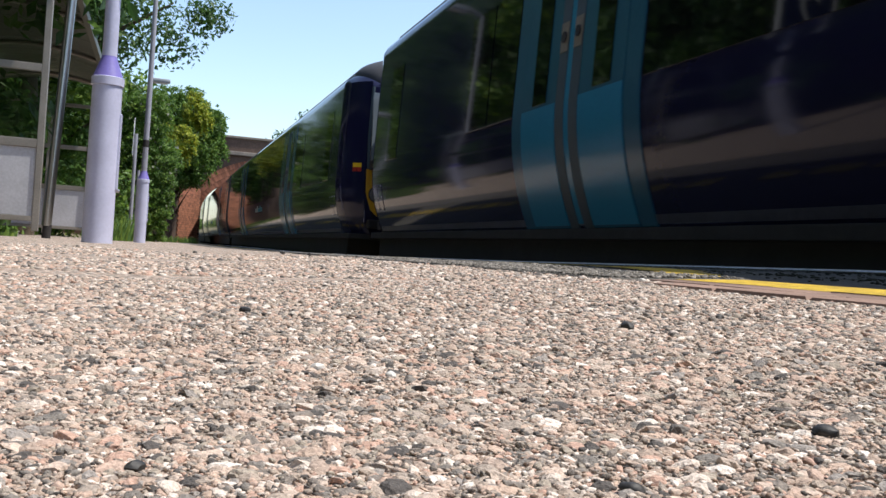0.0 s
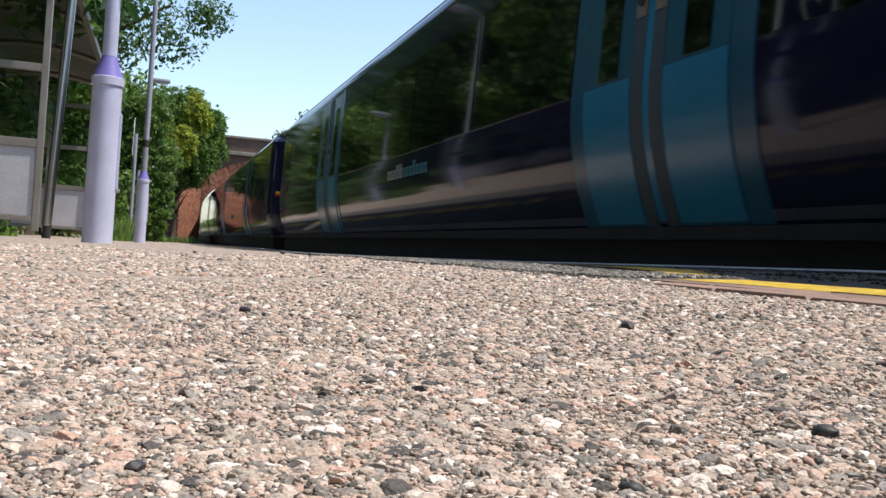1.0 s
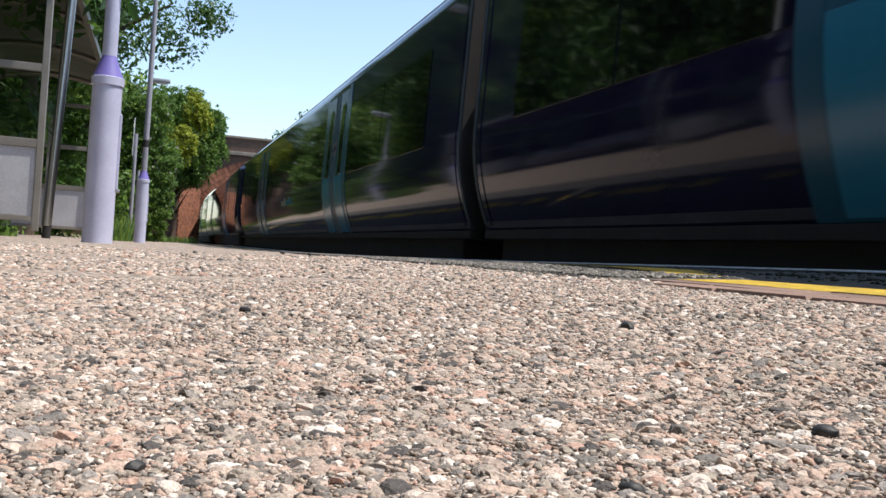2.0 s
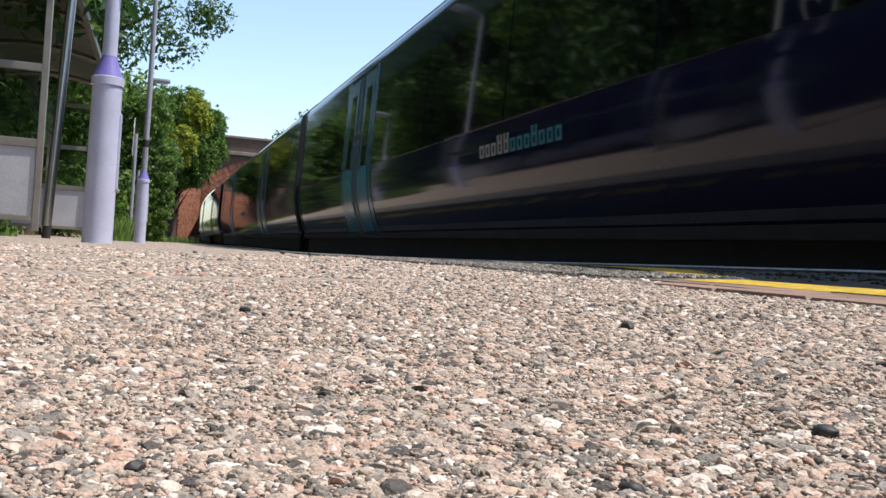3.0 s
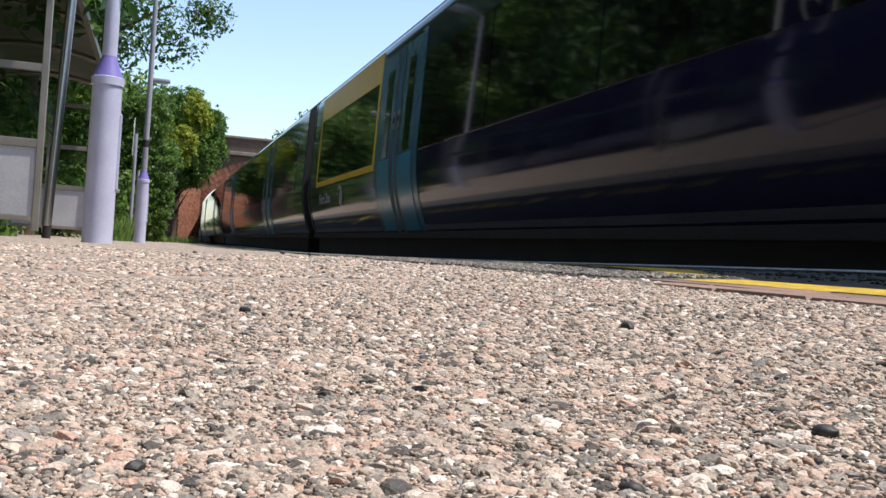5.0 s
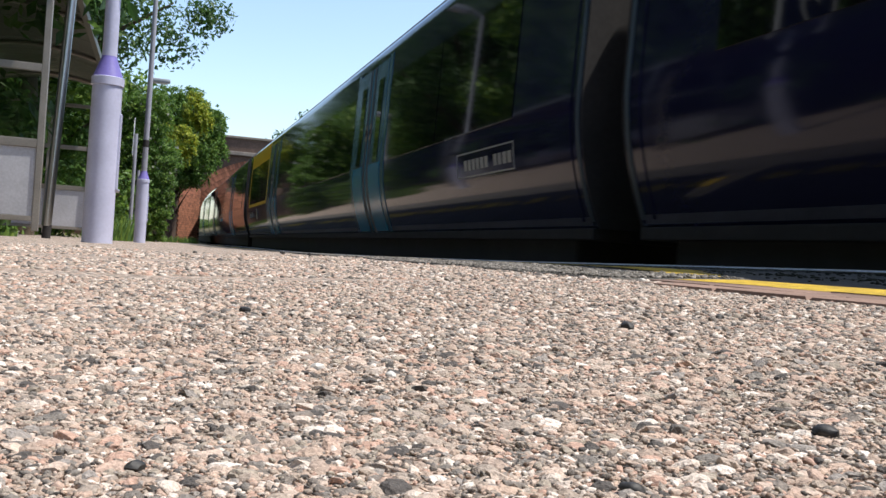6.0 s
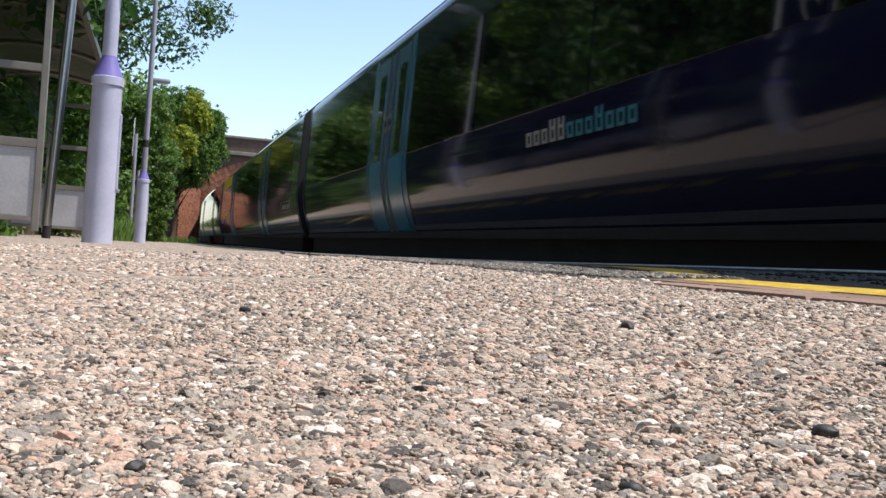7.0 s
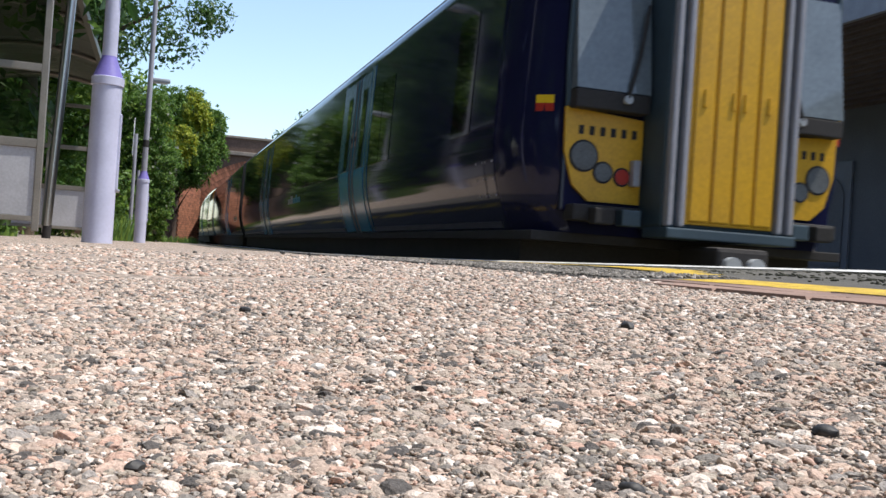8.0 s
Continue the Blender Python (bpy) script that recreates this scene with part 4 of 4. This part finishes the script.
bush(-0.75, 30.2, -0.25, [(0.4, -1.0, 3.9, 0.68), (0.15, -1.0, 3.05, 0.66), (0.62, -1.1, 2.4, 0.72), (0.5, -1.1, 1.4, 0.74), (-0.15, -1.0, 1.7, 0.7), (-0.15, -1.0, 2.9, 0.7), (0.85, -1.2, 1.4, 0.36), (0.6, -1.2, 0.55, 0.5), (-0.1, -1.1, 0.5, 0.5), (-0.5, -0.6, 3.9, 0.75)], 13, "tall green climbing shrub with small pale blossom", M_LEAF, 60000, 0.048, 420, droop=0.3)
tree(-4.4, 9.5, bank_z(8), 10.0, 3.0, 16, "dense dark green tree behind the platform", M_LEAF_DARK, 22000, 0.12, 0.1)
tree(-4.8, 4.6, bank_z(4), 10.8, 3.1, 17, "dense green tree behind the platform", M_LEAF_DARK, 22000, 0.12, 0.1)
tree(-4.7, -0.5, bank_z(0), 10.0, 3.1, 18, "broad dark green tree on the bank", M_LEAF_DARK, 22000, 0.12, 0.1)
tree(-4.9, -6.0, bank_z(-5), 10.5, 3.2, 25, "tall dark green tree on the bank", M_LEAF_DARK, 20000, 0.13, 0.1)
tree(-5.0, -12.0, bank_z(-12), 10.0, 3.4, 26, "tall green tree on the bank", M_LEAF_DARK, 18000, 0.13, 0.1)
tree(-5.0, 20.5, bank_z(20), 10.0, 3.0, 19, "tall green tree on the bank", M_LEAF, 22000, 0.11, 0.1)
tree(-7.5, 7.0, bank_z(7), 12.5, 3.8, 27, "tall dark green tree at the back of the bank", M_LEAF_DARK, 18000, 0.16, 0.1)
tree(-7.8, 0.5, bank_z(0), 12.0, 3.8, 28, "tall dark green tree at the back of the bank", M_LEAF_DARK, 18000, 0.16, 0.1)
tree(-7.6, 14.0, bank_z(14), 12.5, 3.8, 29, "tall dark green tree at the back of the bank", M_LEAF_DARK, 18000, 0.16, 0.1)
tree(-7.5, 22.0, bank_z(22), 12.0, 3.8, 30, "tall dark green tree at the back of the bank", M_LEAF_DARK, 18000, 0.16, 0.1)
tree(-4.0, 12.4, bank_z(12), 3.2, 1.7, 20, "low green shrub behind the shelter", M_LEAF, 12000, 0.07, 0.05, "shrub", 60)
tree(-3.9, 18.6, bank_z(18), 3.4, 1.8, 21, "low green shrub behind the shelter", M_LEAF, 12000, 0.07, 0.05, "shrub", 60)
tree(-6.2, 27.5, bank_z(27), 14.5, 3.9, 31, "very tall dark green tree on the bank", M_LEAF_DARK, 20000, 0.16, 0.1)
tree(-6.4, 60.0, bank_z(34), 15.0, 4.2, 32, "very tall dark green tree on the bank", M_LEAF_DARK, 20000, 0.17, 0.1)
tree(-6.8, 41.0, bank_z(40), 15.0, 4.4, 33, "very tall dark green tree near the bridge", M_LEAF_DARK, 20000, 0.18, 0.1)
for i, (tx, ty, th_m) in enumerate(((-2.6, 60.0, 8.0), (-3.2, 76.0, 11.0), (-4.2, 94.0, 14.0), (-5.6, 116.0, 17.0), (-7.4, 145.0, 20.0), (-9.6, 182.0, 24.0))):
    tree(tx, ty, -1.1, th_m, 2.2 + 0.7 * i, 50 + i, "bushy green tree along the line beyond the bridge", M_LEAF, 9000, 0.18 + 0.06 * i, 0.0, "shrub")
tree(-9.5, 50.0, -0.2, 16.0, 4.8, 35, "very tall dark green tree beyond the bridge road", M_LEAF_DARK, 16000, 0.22, 0.1)
tree(-11.0, 60.0, -0.2, 17.0, 5.0, 36, "very tall dark green tree beyond the bridge road", M_LEAF_DARK, 16000, 0.24, 0.1)
tree(10.6, 66.0, -0.8, 11.0, 3.4, 22, "dark green tree beyond the bridge", M_LEAF_DARK, 12000, 0.16, 0.2)


# ---- a car crossing the bridge ----
def road_car():
    th = thing("car", pose(-12.0, 44.9, 3.602), "dark saloon car driving over the bridge", "car")
    def shell(outline, w):
        bm = add_prism(bmesh.new(), outline, "y", -w, w)
        bmesh.ops.bevel(bm, geom=bm.edges[:], offset=0.05, segments=2, affect="EDGES")
        return bm
    part("body", shell([(-2.1, 0.28), (2.1, 0.28), (2.15, 0.62), (1.1, 0.85), (-2.0, 0.9), (-2.15, 0.6)], 0.85), M_WALL_FAR, th, "dark grey car body", True)
    part("roof", shell([(-1.85, 0.86), (1.05, 0.86), (0.35, 1.28), (-0.2, 1.38), (-0.9, 1.38), (-1.45, 1.25)], 0.72), M_WALL_FAR, th, "rounded dark roof", True)
    for x in (-1.0, 0.0):
        part("side_window", box(x - 0.42, x + 0.42, -0.735, -0.722, 0.92, 1.22, bevel=0.005), M_TGLASS, th, "dark side window")
    for x in (-1.35, 1.35):
        for y in (-0.78, 0.78):
            w = part("wheel", tube([(x, y - 0.1, 0.31), (x, y + 0.1, 0.31)], 0.31, 24), M_BLACK, th, "", True)
            part("rim", tube([(x, y - 0.11, 0.31), (x, y + 0.11, 0.31)], 0.2, 16), M_GREYTRIM, w, "", True)
    return th


ROAD_CAR = road_car()


# ---- brick wing wall at the foot of the bank ----
def wing_wall():
    th = thing("wing_wall", pose(1.9, 42.95, 0, 0, 0, 0), "orange red brick wing wall beside the arch", "wall", kind="structure")
    turn = math.degrees(math.atan2(-7.0, -2.4))
    n, course = 30, 0.1
    frame_m = pose(0, 0, 0, 0, 0, turn)
    part("core", box(0, 7.4, -0.45, -0.03, -0.5, 2.4, m=frame_m), M_BRICKWALL, th, "brickwork with recessed joints")
    me = mesh_of("brick", [(a, b, c) for a in (-0.13, 0.13) for b in (-0.03, 0.03) for c in (-0.045, 0.045)], [(0, 1, 3, 2), (4, 6, 7, 5), (0, 4, 5, 1), (2, 3, 7, 6), (0, 2, 6, 4), (1, 5, 7, 3)], M_BRICK)
    for r in range(26):
        for c in range(11):
            o = new("brick", me)
            o.parent = th
            o.matrix_local = frame_m @ pose(0.2 + c * 0.27 + (0.13 if r % 2 else 0), -0.03 + 0.008 * random.random(), -0.35 + r * 0.1)
    return th


wing_wall()


# ---- paving at the platform edge ----
def paved_piece(name, mat, a, b, y0, y1, lift, parent, drop=0.05, jitter=0.002):
    """A slab between two distances from the edge and two places along it."""
    j = random.uniform(-jitter, jitter)
    top = [(edge_x(y) - w, y, platform_z(edge_x(y) - w, y) + lift + j) for w, y in ((a, y0), (b, y0), (b, y1), (a, y1))]
    c = Vector([sum(p[i] for p in top) / 4 for i in range(3)])
    bev = [tuple(Vector(p) + (c - Vector(p)).normalized() * 0.006) for p in top]
    ledge = [(p[0], p[1], p[2] - 0.005) for p in top]
    foot = [(p[0], p[1], p[2] - drop) for p in top]
    verts = bev + ledge + foot
    faces = [(0, 1, 2, 3)] + [(i, i + 4, (i + 1) % 4 + 4, (i + 1) % 4) for i in range(4)] + [(i + 4, i + 8, (i + 1) % 4 + 8, (i + 1) % 4 + 4) for i in range(4)]
    ob = new(name, mesh_of(name, verts, [f[::-1] for f in faces], mat))
    ob.parent = parent
    return ob


edge_paving = thing("edge_paving", pose(0, 0, 0), "weathered concrete coping slabs and brown bricks along the platform edge", "paving", kind="structure")
y = -6.0
while y < 41:
    n = 0.6 if y < 14 else 1.2
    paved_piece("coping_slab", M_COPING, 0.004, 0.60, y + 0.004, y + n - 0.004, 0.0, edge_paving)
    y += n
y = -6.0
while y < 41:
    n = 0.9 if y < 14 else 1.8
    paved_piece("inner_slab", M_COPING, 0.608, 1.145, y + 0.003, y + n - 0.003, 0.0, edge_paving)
    y += n
y = -2.0
while y < 1.50:
    for a in (1.150, 1.220, 1.290):
        k = 0.11 * (1.2 < a < 1.25)
        paved_piece("paving_brick", M_PAVER, a, a + 0.0685, y + 0.001 + k, y + 0.2135 + k, 0.003, edge_paving, jitter=0.0012)
    y += 0.215
y = 1.56
while y < 41:
    paved_piece("tarmac_strip", M_GREYTAR, 1.04, SEAM + 0.02, y, y + 1.0, 0.006, edge_paving, jitter=0.0)
    y += 1.0


def painted_line(name, a, b, mat, label, seed, wobble, skip, rise=0.0, shift=None, fade=0.0):
    """Paint in short worn dabs, with ragged sides and gaps."""
    rng = random.Random(seed)
    verts, faces = [], []
    y = -6.0
    while y < 41:
        n = rng.uniform(0.05, 0.16) * (1 if y < 12 else 3)
        if rng.random() > skip + (fade if y > 2.8 else 0.0):
            step = interp(y, *shift) if shift else 0.0
            aa, bb = a - step + rng.uniform(-wobble, wobble), b - step + rng.uniform(-wobble, wobble)
            i = len(verts)
            for w, yy in ((aa, y), (bb, y), (bb + rng.uniform(-wobble, wobble) * 0.5, y + n), (aa, y + n)):
                verts.append((edge_x(yy) - w, yy, platform_z(edge_x(yy) - w, yy) + 0.0045))
            faces.append((i, i + 3, i + 2, i + 1))
            if rise:
                for j in (0, 3):
                    v = verts[i + j]
                    verts[i + j] = (v[0], v[1], v[2] + rise)
                verts += [(verts[i + j][0], verts[i + j][1], verts[i + j][2] - rise - 0.02) for j in (0, 3)]
                faces.append((i, i + 4, i + 5, i + 3))
        y += n
    ob = new(name, mesh_of(name, verts, faces, mat))
    ob["kind"] = "stuff"
    return tagged(ob, label, "painted line")


painted_line("yellow_line", 1.06, 1.215, M_YELLOW_LINE, "worn yellow safety line painted along the paving", 5, 0.02, 0.04, 0.0, ([1.55, 1.75, 2.1, 2.5, 3.4], [0.0, 0.12, 0.28, 0.42, 0.46]), 0.35)
painted_line("white_edge_line", 0.012, 0.05, M_WHITE_LINE, "worn white line along the platform edge", 6, 0.004, 0.05, 0.006)


def moss(count, seed):
    """Small dark clumps of moss and dirt along the coping joints."""
    rng = random.Random(seed)
    base = bmesh.new()
    bmesh.ops.create_icosphere(base, subdivisions=1, radius=1.0)
    bv, bf = [v.co.copy() for v in base.verts], [tuple(v.index for v in f.verts) for f in base.faces]
    base.free()
    verts, faces = [], []
    for _ in range(count):
        y = 0.8 + 12 * rng.random() ** 1.6
        w = rng.choice((max(0.085, rng.gauss(0.14, 0.05)), rng.gauss(0.6, 0.05), rng.uniform(0.08, 0.85)))
        x = edge_x(y) - w
        z, r, i = platform_z(x, y), rng.uniform(0.0015, 0.0045), len(verts)
        for v in bv:
            d = 1 + rng.uniform(-0.3, 0.3)
            verts.append((x + v.x * r * 1.8 * d, y + v.y * r * 1.8 * d, z + v.z * r * 0.8 * d))
        faces += [tuple(k + i for k in f) for f in bf]
    ob = new("moss", mesh_of("moss", verts, faces, M_MOSS))
    return tagged(ob, "dark clumps of moss and dirt on the coping", "moss", kind="stuff")


moss(2600, 8)


# ---- chips of the platform surface ----
def icosphere(level):
    bm = bmesh.new()
    bmesh.ops.create_icosphere(bm, subdivisions=level, radius=1.0)
    v = np.array([p.co[:] for p in bm.verts])
    f = np.array([[p.index for p in q.verts] for q in bm.faces])
    bm.free()
    return v, f


def chips(name, r0, r1, pitch, level, seed, label, big=1.0, fade=1.0, band=None, mat=M_STONE, lift=0.0, dense=0.93):
    rng = np.random.default_rng(seed)
    n = int(r1 / pitch) + 2
    gx, gy = np.meshgrid(np.arange(-n, n) * pitch, np.arange(-2, n) * pitch * 0.9)
    gx = gx + (np.arange(gx.shape[0]) % 2)[:, None] * pitch * 0.5
    p = np.stack([gx.ravel(), gy.ravel()], 1)
    p = p + rng.uniform(-0.42, 0.42, p.shape) * pitch
    r = np.hypot(p[:, 0], p[:, 1])
    ang = np.arctan2(p[:, 0], p[:, 1]) - YAW
    ex = np.array([edge_x(y) for y in p[:, 1]])
    keep = (r >= r0) & (r < r1) & (np.abs(ang) < radians(28.5)) & ((p[:, 0] < ex - SEAM + 0.035 + 0.02 * np.sin(p[:, 1] * 23.0)) if band is None else ((ex - p[:, 0] > band[0]) & (ex - p[:, 0] < band[1]) & (p[:, 1] > band[2]))) & (rng.random(len(r)) < dense * np.clip((r1 - r) / (0.22 * r1) + fade, 0, 1))
    p = p[keep]
    k = len(p)
    v, f = icosphere(level)
    size = pitch * 0.5 * np.clip(rng.lognormal(-0.05, 0.46, k), 0.4, 1.9) * big
    stretch = np.stack([rng.uniform(0.85, 1.35, k), rng.uniform(0.7, 1.05, k), rng.uniform(0.42, 0.75, k)], 1) * size[:, None]
    lump = 1 + rng.normal(0, 0.12 if level > 1 else 0.16, (k, len(v), 1))
    q = v[None] * lump
    q = np.sign(q) * np.abs(q) ** 0.88
    q = q * stretch[:, None, :]
    tilt = rng.normal(0, 0.22, (k, 2))
    q[:, :, 2] += q[:, :, 0] * tilt[:, :1] + q[:, :, 1] * tilt[:, 1:]
    a = rng.uniform(0, 2 * np.pi, k)
    c, s = np.cos(a)[:, None], np.sin(a)[:, None]
    x, y = q[:, :, 0] * c - q[:, :, 1] * s, q[:, :, 0] * s + q[:, :, 1] * c
    z0 = np.array([tar_z(u, w) for u, w in p]) + rng.uniform(-0.0006, 0.0011, k) - 0.38 * stretch[:, 2] + lift
    q = np.stack([x + p[:, :1], y + p[:, 1:], q[:, :, 2] + z0[:, None]], 2)
    verts = q.reshape(-1, 3)
    faces = (f[None] + (np.arange(k) * len(v))[:, None, None]).reshape(-1, 3)
    me = bpy.data.meshes.new(name)
    me.vertices.add(len(verts))
    me.vertices.foreach_set("co", verts.astype(np.float32).ravel())
    me.loops.add(faces.size)
    me.loops.foreach_set("vertex_index", faces.astype(np.int32).ravel())
    me.polygons.add(len(faces))
    me.polygons.foreach_set("loop_start", np.arange(0, faces.size, 3, dtype=np.int32))
    me.polygons.foreach_set("use_smooth", np.full(len(faces), level < 2))
    me.update(calc_edges=True)
    me.materials.append(mat)
    return tagged(new(name, me), label, "stone chips", kind="stuff")


CHIPS = "pinkish, white and grey stone chips set in the platform"
chips("stone_chips", 0.17, 0.60, 0.0050, 2, 41, CHIPS, 1.03, dense=0.80)
chips("stone_grit", 0.17, 0.50, 0.0022, 1, 47, "fine grey grit between the stone chips of the platform", 0.95, lift=0.0004)
chips("stone_chips", 0.17, 0.80, 0.0030, 1, 44, CHIPS, 0.95)
chips("stone_chips", 0.60, 1.6, 0.0054, 1, 42, CHIPS, 1.05)
chips("stone_chips", 1.6, 2.8, 0.0084, 1, 43, CHIPS, 1.1)
chips("stone_chips", 2.8, 4.6, 0.0125, 1, 45, CHIPS, 1.0, 0.0)


chips("tarmac_chips", 1.4, 4.6, 0.0085, 1, 46, "grey chips of a tarmac strip along the paving", 1.0, 0.0, (1.05, SEAM + 0.005, 1.57), M_GREYCHIP, 0.006)


# ---- loose pebbles ----
def pebble(x, y, r, mat, label, seed):
    rng = random.Random(seed)
    bm = bmesh.new()
    bmesh.ops.create_icosphere(bm, subdivisions=2, radius=1.0)
    for v in bm.verts:
        d = 1 + 0.22 * noise.noise(v.co * 1.7 + Vector((seed, 0, 0)))
        v.co = Vector((v.co.x * 1.25, v.co.y * 0.9, v.co.z * 0.72)) * r * d
    th = part("pebble", bm, mat, None, label, True)
    th.matrix_world = pose(x, y, tar_z(x, y) + r * 0.55, rng.uniform(-10, 10), rng.uniform(-10, 10), rng.uniform(0, 360))
    return tagged(th, label, "pebble", "loose pebbles on the platform")


M_PEBBLE_DARK = material("dark grey flint", (0.035, 0.033, 0.032), 0.6, vary=0.4, scale=60, fine=300, bump=0.4, depth=0.001)
M_PEBBLE_WHITE = material("pale quartz pebble", (0.70, 0.67, 0.62), 0.6, vary=0.2, scale=60, fine=300, bump=0.4, depth=0.001)


def on_platform(px, py):
    """Where a line of sight from the camera meets the platform."""
    eye = Vector(EYE)
    half = math.tan(radians(51.79) / 2)
    m = look(EYE, AIM, ROLL)
    way = (m.to_3x3() @ Vector(((2 * px / 1568 - 1) * half, (882 - 2 * py) / 1568 * half, -1))).normalized()
    d = 0.05
    while d < 30:
        p = eye + way * d
        if p.z < tar_z(p.x, p.y) + 0.002:
            return p.x, p.y, d
        d *= 1.004
    return p.x, p.y, d


for i, (px, py, w, dark) in enumerate(((433, 550, 20, 1), (1110, 581, 27, 1), (1274, 562, 16, 1), (1462, 768, 40, 1), (1120, 866, 40, 1), (692, 663, 22, 0), (562, 650, 24, 0), (240, 826, 36, 1), (548, 452, 9, 1), (345, 448, 8, 1), (500, 449, 10, 1), (1137, 498, 12, 0), (640, 600, 14, 1))):
    x, y, d = on_platform(px, py)
    pebble(x, y, w / 1615 * d * 0.46, M_PEBBLE_DARK if dark else M_PEBBLE_WHITE, "small dark loose pebble lying on the platform" if dark else "small pale loose pebble lying on the platform", i)


# ---- weeds along the back of the platform ----
def weeds(x0, x1, y0, y1, count, height, seed):
    rng = random.Random(seed)
    verts, faces = [], []
    for _ in range(count):
        x, y = rng.uniform(x0, x1), rng.uniform(y0, y1)
        z, h, a = platform_z(x, y) - 0.01, height * rng.uniform(0.4, 1.2), rng.uniform(0, 6.28)
        dx, dy, w = math.cos(a) * h * 0.4, math.sin(a) * h * 0.4, 0.012
        i = len(verts)
        verts += [(x - w, y, z), (x + w, y, z), (x + dx * 0.5 + w, y + dy * 0.5, z + h * 0.65), (x + dx * 0.5 - w, y + dy * 0.5, z + h * 0.65), (x + dx, y + dy, z + h)]
        faces += [(i, i + 1, i + 2, i + 3), (i + 3, i + 2, i + 4)]
    ob = new("weeds", mesh_of("weeds", verts, faces, M_LEAF))
    return tagged(ob, "tufts of green weeds at the foot of the wall", "weeds", kind="stuff")


weeds(-0.6, 1.6, 35.0, 42.0, 450, 0.26, 3)
weeds(-3.9, -2.9, 6.0, 30.0, 2500, 0.3, 4)
weeds(-1.5, -1.2, 9.0, 9.25, 30, 0.06, 5)
weeds(-0.9, -0.45, 18.6, 23.0, 260, 0.5, 6)

motions()
